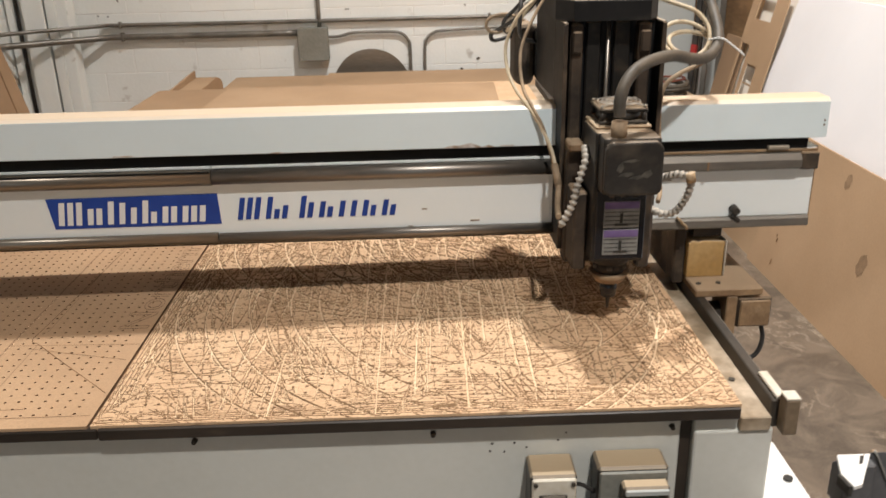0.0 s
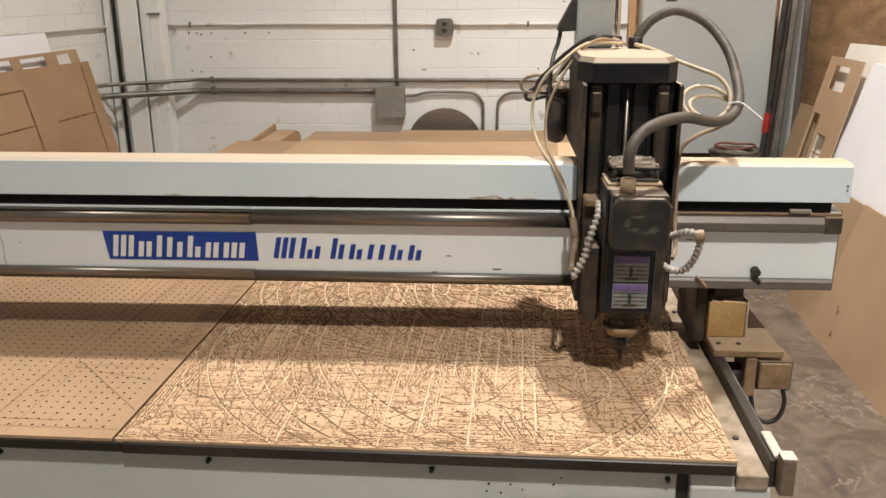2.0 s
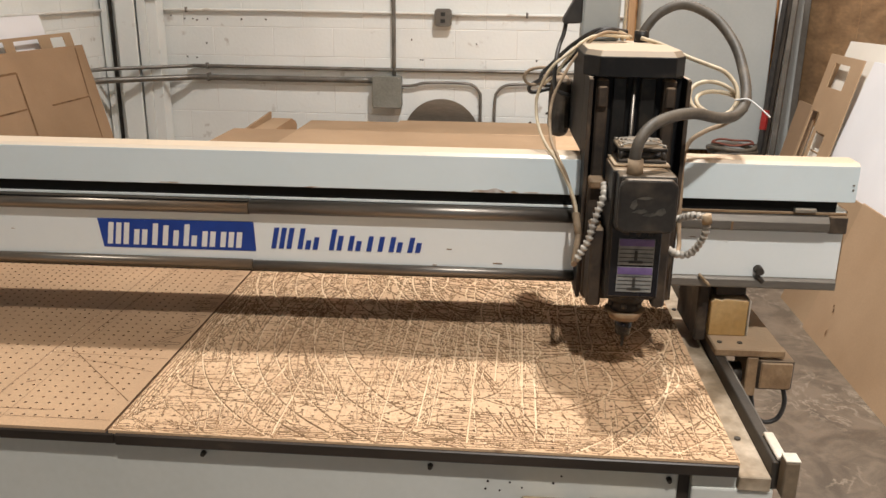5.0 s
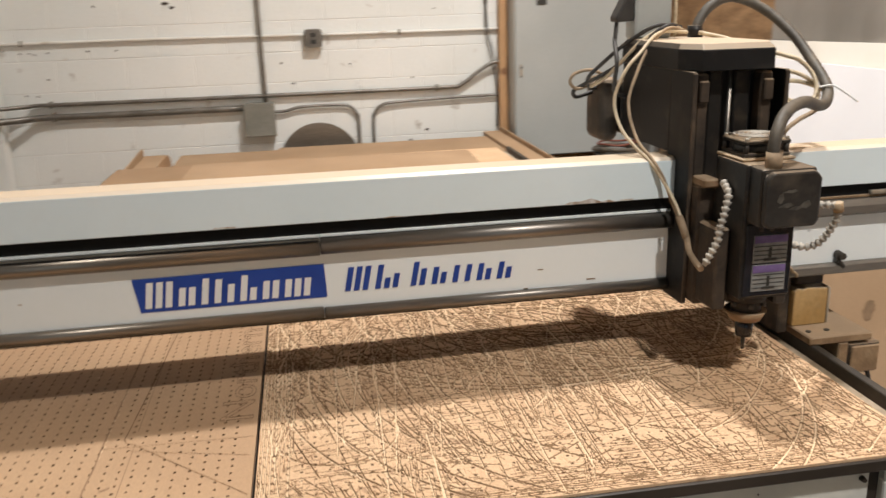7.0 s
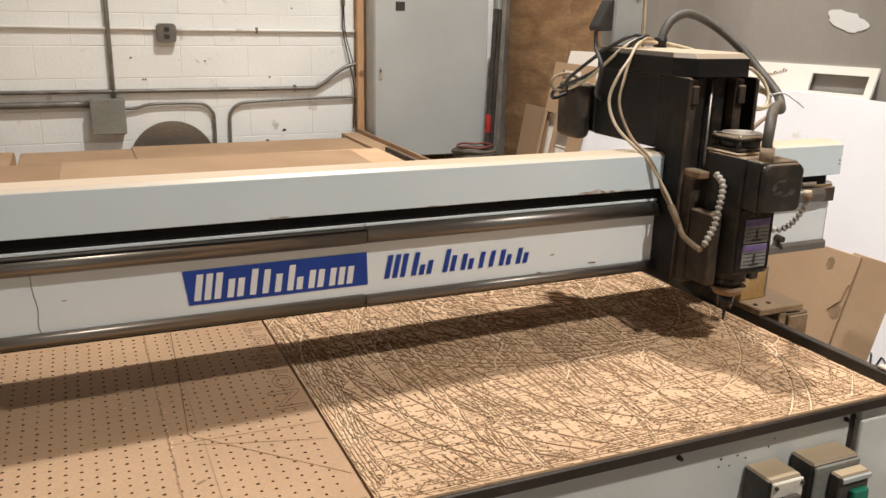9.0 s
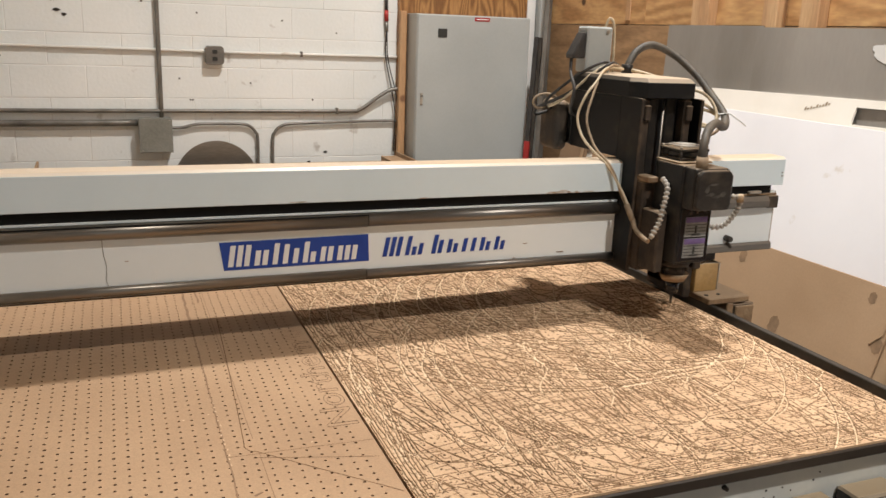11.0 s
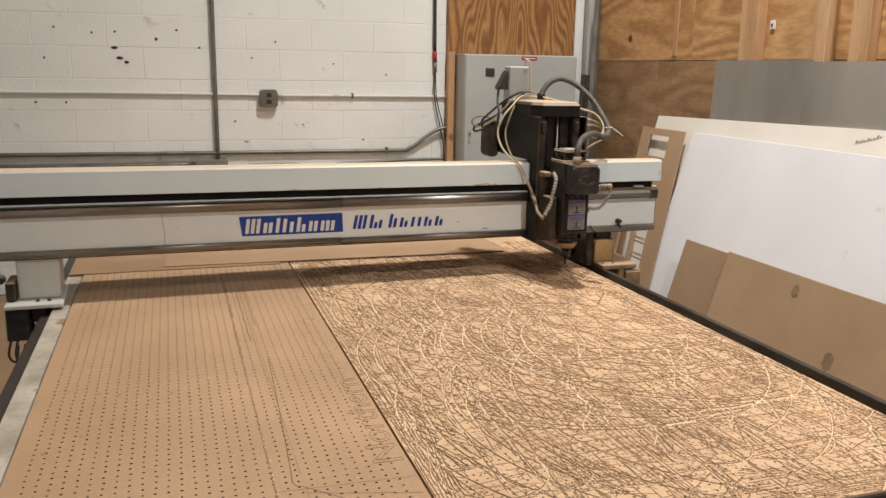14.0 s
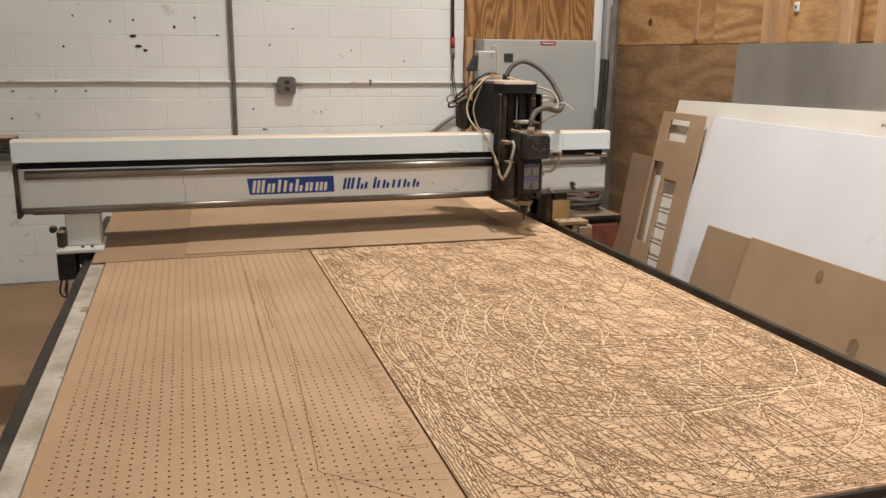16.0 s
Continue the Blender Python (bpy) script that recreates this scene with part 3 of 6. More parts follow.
def conduits():
    def run(points, r, label, clamps=(), steps=6, coat="conduit"):
        c = thing("conduit", points[0], label, "conduit", "conduits on the wall")
        part("pipe_run", tube(points, r, 12, steps), coat, c)
        for p in clamps:
            part("clamp", box(p[0] - 0.008, p[0] + 0.008, p[1] - r - 0.002, 6.041, p[2] - r - 0.007, p[2] + r + 0.010, 0.003), "conduit", c)
        return c

    run([(-0.69, 6.018, 0.872), (-0.69, 6.018, 1.6), (-0.69, 6.018, 3.2), (-0.69, 6.018, 5.99)], 0.0145, "upright grey steel conduit on the block wall", [(-0.69, 6.018, 1.9)])
    run([(-2.46, 6.028, 1.312), (-1.4, 6.028, 1.312), (-0.42, 6.028, 1.304), (-0.40, 6.028, 1.304)], 0.0105, "thin white-painted conduit to the outlet, rusty in spots", [(-2.2, 6.028, 1.312)], coat="painted_pipe")
    run([(-0.275, 6.028, 1.300), (0.2, 6.028, 1.300), (0.98, 6.028, 1.298)], 0.0105, "thin white-painted conduit from outlet to cabinet", [(0.25, 6.028, 1.30)], coat="painted_pipe")
    run([(-2.76, 5.93, 1.306), (-2.76, 5.4, 1.306), (-2.76, 4.2, 1.306)], 0.0105, "thin white-painted conduit along the side wall", coat="painted_pipe")
    run([(-2.755, 4.0, 0.915), (-2.755, 5.3, 0.912), (-2.74, 5.62, 0.912), (-2.62, 5.74, 0.914), (-2.22, 5.97, 0.918), (-2.08, 6.018, 0.918), (-1.2, 6.018, 0.914), (-0.2, 6.018, 0.912), (0.55, 6.018, 0.912), (0.67, 6.018, 0.925), (0.80, 6.005, 1.015), (0.89, 6.0, 1.065), (1.0, 6.0, 1.080)], 0.0135,
        "long grey steel conduit along the block wall", [(-2.07, 6.018, 0.918), (0.50, 6.018, 0.912)])
    run([(-2.75, 4.0, 0.84), (-2.75, 5.3, 0.838), (-2.735, 5.60, 0.838), (-2.62, 5.70, 0.838), (-2.22, 5.95, 0.838), (-2.08, 6.010, 0.838), (-1.4, 6.010, 0.836), (-0.84, 6.010, 0.836)], 0.0215,
        "thick grey steel conduit to the junction box", [(-2.06, 6.01, 0.838)])
    run([(-0.645, 6.02, 0.80), (-0.56, 6.02, 0.802), (-0.45, 6.02, 0.825), (-0.20, 6.02, 0.826), (-0.12, 6.02, 0.812), (-0.075, 6.02, 0.765), (-0.062, 6.02, 0.70), (-0.062, 6.02, 0.3), (-0.062, 6.02, 0.02)], 0.0105,
        "thin grey conduit bent down to the floor", [(-0.062, 6.02, 0.69)])
    run([(0.040, 6.02, 0.02), (0.040, 6.02, 0.4), (0.042, 6.02, 0.70), (0.055, 6.02, 0.765), (0.11, 6.02, 0.812), (0.22, 6.02, 0.826), (0.6, 6.02, 0.838), (0.85, 6.02, 0.842), (0.985, 6.02, 0.842)], 0.0105,
        "thin grey conduit rising from the floor", [(0.041, 6.02, 0.68)])


def wall_fittings():
    jb = thing("junction_box", (-0.735, 5.99, 0.65), "grey-green steel junction box on the wall", "junction box")
    part("body", box(-0.835, -0.632, 5.945, 6.043, 0.652, 0.868, 0.004), "grey_box", jb)
    part("lid", box(-0.838, -0.629, 5.937, 5.944, 0.648, 0.872, 0.003), "grey_box", jb)
    for x, z in ((-0.82, 0.66), (-0.647, 0.86)):
        part("screw", rod((x, 5.938, z), (x, 5.934, z), 0.004, sides=8), "zinc", jb)
    ob = thing("wall_outlet", (-0.338, 6.0, 1.22), "grey steel outlet box with two black sockets", "outlet")
    part("box", prism([(-0.398, 1.235), (-0.383, 1.220), (-0.293, 1.220), (-0.278, 1.235), (-0.278, 1.325), (-0.293, 1.342), (-0.383, 1.342), (-0.398, 1.325)], "y", 5.985, 6.043, 0.003), "conduit", ob)
    for z in (1.258, 1.304):
        part("socket", prism([(-0.354, z - 0.013), (-0.322, z - 0.013), (-0.322, z + 0.013), (-0.354, z + 0.013)], "y", 5.981, 5.9845, 0.0), "ink", ob)
    disc = thing("round_blade", (-0.345, 6.02, 0.152), "large round grey steel blade with a tan hub", "blade")
    part("plate", rod((-0.345, 6.030, 0.431), (-0.345, 6.022, 0.431), 0.279, sides=64), "rail_dull", disc)
    part("hub", rod((-0.335, 6.021, 0.431), (-0.335, 5.985, 0.431), 0.085, 0.07, sides=28), "card", disc, "tan cardboard hub")
    sign = thing("cable_drop", (0.855, 6.02, 0.6), "black cable with thin wires hanging down the wall", "cable")
    part("cable_run", tube([(0.85, 6.02, 3.4), (0.852, 6.02, 2.2), (0.856, 6.02, 1.62)], 0.012, 10), "cable", sign)
    part("connector", rod((0.856, 6.02, 1.62), (0.858, 6.02, 1.545), 0.015), "red", sign, "red cable connector")
    part("plug", rod((0.858, 6.02, 1.545), (0.860, 6.02, 1.47), 0.013), "conduit", sign)
    part("wire", tube([(0.858, 6.02, 1.48), (0.855, 6.012, 1.30), (0.895, 6.01, 1.10), (0.93, 6.01, 0.90), (0.925, 6.01, 0.62)], 0.0045, 8), "cable", sign)
    part("wire", tube([(0.862, 6.02, 1.48), (0.872, 6.01, 1.28), (0.925, 6.01, 1.08), (0.95, 6.01, 0.93), (0.94, 6.01, 0.62)], 0.004, 8), "cable", sign)
    part("wire", tube([(0.99, 5.99, 1.22), (0.955, 5.99, 1.25), (0.945, 5.99, 1.21), (0.99, 5.99, 1.19)], 0.004, 8), "cable", sign)


def electrical_corner():
    board = thing("backing_board", (1.45, 6.0, 0.3), "orange-brown oak-veneer board behind the cabinet", "board")
    part("veneer_sheet", box(0.945, 1.945, 5.985, 6.043, 0.30, 3.6, 0.002), "oak", board)
    part("edge_post", box(0.938, 0.985, 5.945, 5.983, 0.30, 1.62, 0.003), "stud", board, "raw wooden batten")
    cab = thing("electrical_cabinet", (1.44, 5.9, 0.43), "light grey steel control cabinet with a single door", "cabinet")
    part("body", box(1.0, 1.865, 5.772, 5.984, 0.43, 1.604, 0.004), "cabinet", cab)
    door = part("door", box(1.003, 1.862, 5.753, 5.770, 0.436, 1.600, 0.005), "cabinet", cab)
    part("latch", box(1.030, 1.050, 5.744, 5.752, 0.985, 1.065, 0.003), "zinc", door, "zinc door latch")
    part("keyhole", rod((1.040, 5.744, 1.045), (1.040, 5.741, 1.045), 0.006, sides=12), "ink", door)
    part("display", box(1.150, 1.218, 5.747, 5.752, 1.450, 1.508, 0.002), "ink", door, "small black window")
    part("warning_label", box(1.424, 1.540, 5.7505, 5.7525, 1.567, 1.593, 0), "red", door, "red warning label")
    part("label_bar", box(1.437, 1.528, 5.7485, 5.7500, 1.577, 1.583, 0), "decal", door)
    post = thing("corner_trim", (2.05, 6.0, 0), "white and grey metal trim in the wall corner", "trim", kind="structure")
    part("white_strip", box(1.952, 2.022, 5.99, 6.043, 0, 5.99, 0.003), "decal", post)
    part("grey_post", box(2.030, 2.095, 5.93, 6.043, 0, 5.99, 0.006), "cabinet", post)
    part("grey_strip", box(2.100, 2.146, 5.96, 6.043, 0, 5.99, 0.004), "conduit", post)
    for x0, x1, top, m, lab in ((1.80, 1.905, 1.475, "cable", "black steel bar leaning in the corner"), (1.83, 1.935, 1.47, "dark_steel", "black steel bar leaning in the corner"), (1.90, 1.985, 2.1, "conduit", "grey steel strip leaning in the corner")):
        bar = thing("metal_bar", (x0, 5.62, 0), lab, "bar", "bars leaning in the corner")
        b = box(-0.017, 0.017, -0.012, 0.012, 0, Vector((x1 - x0, 0.10, top)).length, 0.003)
        bmesh.ops.transform(b, matrix=Matrix.Translation((x0, 5.62, 0)) @ Vector((x1 - x0, 0.10, top)).to_track_quat("Z", "Y").to_matrix().to_4x4(), verts=b.verts)
        part("bar_length", b, m, bar)
        if x0 == 1.80:
            r = box(-0.020, 0.020, -0.015, 0.015, 0.60, 0.73, 0.002)
            bmesh.ops.transform(r, matrix=Matrix.Translation((x0, 5.62, 0)) @ Vector((x1 - x0, 0.10, top)).to_track_quat("Z", "Y").to_matrix().to_4x4(), verts=r.verts)
            part("red_tape", r, "red", bar, "red tape wrapped round the bar")
    case = thing("tool_case", (1.56, 5.3, 0), "red tool case with a black lid on the floor", "tool case")
    part("body", box(1.37, 1.77, 5.10, 5.46, 0.0, 0.40, 0.02, 2), "rust_red", case)
    part("lid", box(1.36, 1.78, 5.09, 5.47, 0.402, 0.455, 0.02, 2), "black", case, "black plastic lid")
    coil = thing("hose_coil", (1.56, 5.3, 0.456), "coil of dusty grey hose lying on the tool case", "hose")
    turns = []
    for k in range(90):
        a = k * 0.21
        rr = 0.135 - 0.012 * math.sin(k * 0.07)
        turns.append((1.56 + rr * math.cos(a), 5.29 + rr * math.sin(a), 0.472 + 0.0009 * k + 0.006 * math.sin(k * 0.5)))
    part("hose_run", tube(turns, 0.015, 10, 2), "liquidtight", coil)
    part("red_loop", tube([(1.56 + 0.125 * math.cos(k * 0.262), 5.29 + 0.10 * math.sin(k * 0.262), 0.572 + 0.004 * math.sin(k)) for k in range(25)], 0.007, 8, 2), "rust_red", coil, "dull red hose loop")
    drum = thing("grey_bucket", (1.28, 5.35, 0), "squat grey plastic bucket on the floor", "bucket")
    part("shell", rod((1.22, 5.55, 0), (1.22, 5.55, 0.36), 0.12, 0.14, 32), "grey_box", drum)
    part("rim", tube([(1.22 + 0.143 * math.cos(k * 0.2618), 5.55 + 0.143 * math.sin(k * 0.2618), 0.358) for k in range(25)], 0.007, 8, 1), "grey_box", drum)


def partition():
    for y0, y1 in ((4.06, 4.205), (3.535, 3.636), (3.265, 3.382), (2.60, 2.70), (1.7, 1.74), (4.905, 4.955)):
        s = thing("wall_stud", (2.12, y0, 0), "bare softwood stud on the plywood partition", "stud", "studs on the partition", "structure")
        x = 2.138 if y0 > 4.8 else 2.085
        part("timber", box(x, 2.1495, y0, y1, 1.60 if y0 > 4.8 else 0.0, 5.99, 0.004), "stud", s)
    plate = thing("switch_plate", (2.14, 4.0, 1.70), "small white plate screwed to the plywood", "plate")
    part("cover_plate", box(2.141, 2.1495, 3.985, 4.025, 1.735, 1.785, 0.003), "decal", plate)
    part("toggle", box(2.136, 2.1405, 4.0, 4.010, 1.752, 1.768, 0.001), "ink", plate)


def leaning_sheets():
    def lean(name, mat, label, *a, **k):
        return solid(name, sheet_leaning(*a, **k), mat, (a[4], (a[0] + a[1]) / 2, 0), label, "sheet", "sheets leaning on the partition")

    lean("plastic_sheet", "grey_sheet", "large grey plastic sheet leaning on the studs", 3.60, 4.385, 0.0, 1.573, 2.034, 0.026, 0.005)
    g = lean("plastic_sheet", "grey_sheet", "grey plastic sheet with a white paint smear", 0.9, 3.63, 0.0, 1.565, 2.026, 0.026, 0.005)
    bm = bmesh.new()
    rnd = random.Random(5)
    ring = []
    for k in range(22):
        a = 2 * math.pi * k / 22
        y, z = 2.80 + 0.105 * math.cos(a) * (0.8 + 0.35 * rnd.random()), 1.455 + 0.040 * math.sin(a) * (0.75 + 0.4 * rnd.random()) + 0.022 * math.cos(a)
        ring.append(bm.verts.new((2.026 + 0.026 * z - 0.002, y, z)))
    bm.faces.new(ring)
    part("paint_smear", bm, "decal", g, "white paint smear")
    back = lean("foam_board", "foam_warm", "cream-white board with a cut window, leaning behind the others", 2.60, 4.90, 0.0, 1.223, 1.690, 0.285, 0.010, [(2.635, 2.925, 1.118, 1.190)], tilt=0.0172)
    note = bmesh.new()
    for k in range(9):
        y, z = 3.21 - 0.016 * k, 1.190 + 0.0045 * k
        h = (0.020, 0.012, 0.016, 0.009, 0.018, 0.010, 0.012, 0.020, 0.010)[k]
        note.faces.new([note.verts.new((1.690 + 0.285 * q - 0.002, w, q)) for w, q in ((y, z), (y - 0.010, z + 0.003), (y - 0.010, z + h), (y, z + h * 0.8))])
    part("pencilled_note", note, "dirty_hose", back, "unreadable pencilled note")
    lean("foam_board", "foam", "large white board leaning on its long edge", 1.2, 4.44, 0.0, 1.150, 1.655, 0.298, 0.010, bow=-0.012)
    c = lean("cardboard_sheet", "card", "brown cardboard sheet with cut-out windows, leaning", 4.32, 4.80, 0.0, 1.150, 1.640, 0.285, 0.006, [(4.478, 4.696, 0.978, 1.108), (4.655, 4.775, 0.34, 0.842), (4.472, 4.612, 0.18, 0.748)], skew=0.14)
    for k in range(6):
        z = 0.26 + k * 0.095
        part("cut_strip", box(1.640 + 0.285 * z + 0.008, 1.640 + 0.285 * z + 0.012, 4.472 + 0.14 * z, 4.612 + 0.14 * z, z, z + 0.010, 0), "card_dark", c)
    lean("cardboard_sheet", "card_plain", "narrow brown cardboard strip leaning", 4.72, 5.05, 0.0, 0.85, 1.66, 0.30, 0.006, skew=0.22)
    lean("cardboard_sheet", "card_dark", "dark folded end of a brown cardboard sheet", 3.66, 4.05, 0.0, 0.585, 1.562, 0.302, 0.006)
    spotted = lean("cardboard_sheet", "card", "long low brown cardboard sheet with dark spots", 2.285, 3.655, 0.0, 0.600, 1.545, 0.302, 0.007, bow=-0.006)
    for y, z, r in ((3.12, 0.530, 0.026), (2.81, 0.303, 0.034), (2.40, 0.548, 0.020), (2.308, 0.388, 0.026)):
        spot = bmesh.new()
        edge = [(y + r * math.cos(k * 0.349) * (0.75 + 0.12 * (k % 3)), z + 1.4 * r * math.sin(k * 0.349) * (0.8 + 0.1 * (k % 2))) for k in range(18)]
        spot.faces.new([spot.verts.new((1.545 + 0.302 * q - 0.006 * math.sin(math.pi * (w - 2.285) / 1.37) * q / 0.6 - 0.0014, w, q)) for w, q in edge])
        part("stain", spot, "card_stain", spotted, "dark damp stain")
    torn = tube([(1.545 + 0.302 * z - 0.003, y, z) for y, z in ((2.340, 0.384), (2.318, 0.412), (2.300, 0.432), (2.296, 0.47), (2.289, 0.50))], 0.0035, 6, 4)
    part("torn_strip", torn, "card_dark", spotted, "curled strip of torn paper")
    for y, z, h in ((3.455, 0.153, 0.022), (3.430, 0.060, 0.028), (3.47, 0.175, 0.014)):
        nick = bmesh.new()
        nick.faces.new([nick.verts.new((1.545 + 0.302 * q - 0.004, w, q)) for w, q in ((y, z), (y - 0.010, z + 0.004), (y - 0.006, z + h), (y + 0.004, z + h * 0.7))])
        part("nick", nick, "score", spotted, "small dark nick")
    lean("cardboard_sheet", "card_dark", "long low brown cardboard sheet beside another", 1.05, 2.33, 0.0, 0.605, 1.5555, 0.302, 0.007)
    w = lean("sign_panel", "foam", "white panel with black lettering bars, leaning on the cardboard", 1.15, 2.013, 0.0, 0.66, 1.40, 0.302, 0.008)
    for y, z, h, slant in ((1.995, 0.318, 0.040, 0.012), (1.975, 0.322, 0.036, -0.010), (1.945, 0.345, 0.012, 0.016), (1.938, 0.318, 0.016, 0.004), (1.915, 0.318, 0.036, 0.0)):
        b = bmesh.new()
        b.faces.new([b.verts.new((1.40 + 0.302 * q - 0.002, p, q)) for p, q in ((y - 0.004, z), (y + 0.004, z), (y + slant + 0.004, z + h), (y + slant - 0.004, z + h))])
        part("lettering_bar", b, "ink", w)


def left_stack():
    def lean(mat, label, *a, **k):
        return solid("cardboard_sheet", sheet_leaning(*a, **k), mat, (a[4], (a[0] + a[1]) / 2, 0), label, "cardboard", "cardboard leaning on the side wall")
    lean("foam", "pale grey-white sheet leaning behind the cardboard", 3.4, 4.68, 0.0, 1.305, -2.235, -0.36, 0.008, skew=0.2)
    lean("card_dark", "brown cardboard frame with cut windows, leaning", 3.5, 4.863, 0.0, 1.198, -2.18, -0.355, 0.006, [(3.90, 4.135, 1.04, 1.183), (4.225, 4.485, 1.04, 1.180), (4.612, 4.765, 1.06, 1.178)], skew=0.2)
    c = lean("card_mid", "brown cardboard sheet with scored rectangles, leaning", 3.5, 4.892, 0.0, 1.122, -2.15, -0.35, 0.006, skew=0.2, tilt=0.012)
    for (ya, za), (yb, zb), w in (((3.95, 1.028), (4.302, 1.028), 0.011), ((4.302, 1.028), (4.219, 0.62), 0.016), ((3.90, 0.843), (4.248, 0.842), 0.009), ((5.012, 1.11), (4.929, 0.84), 0.014), ((4.498, 0.829), (4.929, 0.827), 0.009), ((4.929, 0.827), (4.855, 0.54), 0.013)):
        b = bmesh.new()
        ahead = Vector((0, yb - ya, zb - za)).normalized()
        off = Vector((0, -ahead.z, ahead.y)) * w * 0.5
        ring = []
        for y, z, k in ((ya, za, 1), (yb, zb, 1), (yb, zb, -1), (ya, za, -1)):
            ring.append(b.verts.new((-2.15 - 0.35 * (z + k * off.z) + 0.0075, y + k * off.y, z + k * off.z)))
        b.faces.new(ring)
        part("score_line", b, "score", c, "dark scored line")


def control_console():
    """A wedge-shaped console on a post, with a mushroom button and knobs."""
    c = thing("control_console", (0.70, 0.98, 0), "dark grey control console with pink mushroom button on a post", "control box")
    body = part("housing", prism([(0.932, 0.829), (0.932, 0.690), (1.025, 0.690), (1.025, 0.748)], "x", 0.6345, 0.830, 0.002), "console_grey", c)
    top = part("top_plate", prism([(0.587, 0.931), (0.633, 0.931), (0.590, 0.866), (0.577, 0.861), (0.573, 0.890)], "z", 0.822, 0.828, 0.0008), "decal", c, "white sheet-metal corner plate")
    part("slot", prism([(0.616, 0.926), (0.622, 0.926), (0.611, 0.908), (0.606, 0.908)], "z", 0.8282, 0.8288), "ink", top)
    part("edge_slot", prism([(0.568, 0.888), (0.572, 0.889), (0.576, 0.862), (0.571, 0.862)], "z", 0.812, 0.8275), "ink", top)
    part("bracket_leg", box(0.592, 0.634, 0.912, 0.930, 0.700, 0.8215, 0.002), "console_grey", c)
    part("edge_wire", tube([(0.638, 0.930, 0.833), (0.655, 0.930, 0.800), (0.674, 0.930, 0.760), (0.690, 0.930, 0.715)], 0.0016, 6, 4), "label", body, "thin pale wire")
    button = part("emergency_button", rod((0.719, 0.972, 0.775), (0.721, 0.980, 0.790), 0.013, 0.012, 16), "cable", c)
    part("button_head", rod((0.721, 0.980, 0.790), (0.722, 0.984, 0.802), 0.023, 0.016, 20), "pink", button, "faded pink mushroom head")
    for x in (0.692, 0.738, 0.775):
        stem = part("knob_stem", rod((x, 0.978, 0.780), (x, 0.980, 0.803), 0.0025, sides=8), "cable", c)
        part("knob", rod((x, 0.980, 0.803), (x, 0.980, 0.810), 0.0055, 0.005, 10), "cable", stem)
    part("clamp", box(0.655, 0.668, 0.945, 0.975, 0.782, 0.806, 0.004), "grime", c)
    part("post", box(0.705, 0.755, 0.955, 1.000, 0.012, 0.6895, 0.004), "charcoal", c)
    part("foot_plate", box(0.62, 0.84, 0.87, 1.08, 0.0, 0.0118, 0.003), "charcoal", c)


def floor_sheet():
    """A thin brown sheet on the floor beside the table."""
    b = box(-2.74, -1.56, 1.70, 5.98, 0.0, 0.006, 0.002)
    solid("hardboard_sheet", b, "card_mid", (-2.1, 3.8, 0), "smooth brown hardboard sheet lying on the floor", "sheet")


def carton():
    c = thing("cardboard_stack", (-0.2, 5.2, 0), "wide low stack covered with brown cardboard", "cardboard")
    part("stack_body", box(-1.255, 0.792, 4.30, 5.78, 0.0, 0.575, 0.004), "card", c)
    part("top_sheet", box(-0.62, 0.80, 4.28, 5.80, 0.578, 0.584, 0.001), "card", c)
    part("side_carton", prism([(4.30, 0.0), (5.40, 0.0), (5.40, 0.605), (5.37, 0.635), (5.27, 0.665), (4.30, 0.655)], "x", -1.39, -1.26, 0.003), "card", c, "scuffed side carton")
    part("edge_board", prism([(4.30, 0.0), (5.275, 0.0), (5.275, 0.705), (5.255, 0.705), (4.30, 0.665)], "x", -1.404, -1.393, 0.0), "card_dark", c)
    part("side_carton", prism([(4.30, 0.0), (5.93, 0.0), (5.93, 0.60), (4.30, 0.60)], "x", 0.806, 0.925, 0.004), "card", c, "scuffed side carton")
    part("edge_board", box(0.929, 0.940, 4.30, 5.95, 0.0, 0.625, 0.001), "card_dark", c)


# ---- the router table ----
TOP = 0.7256


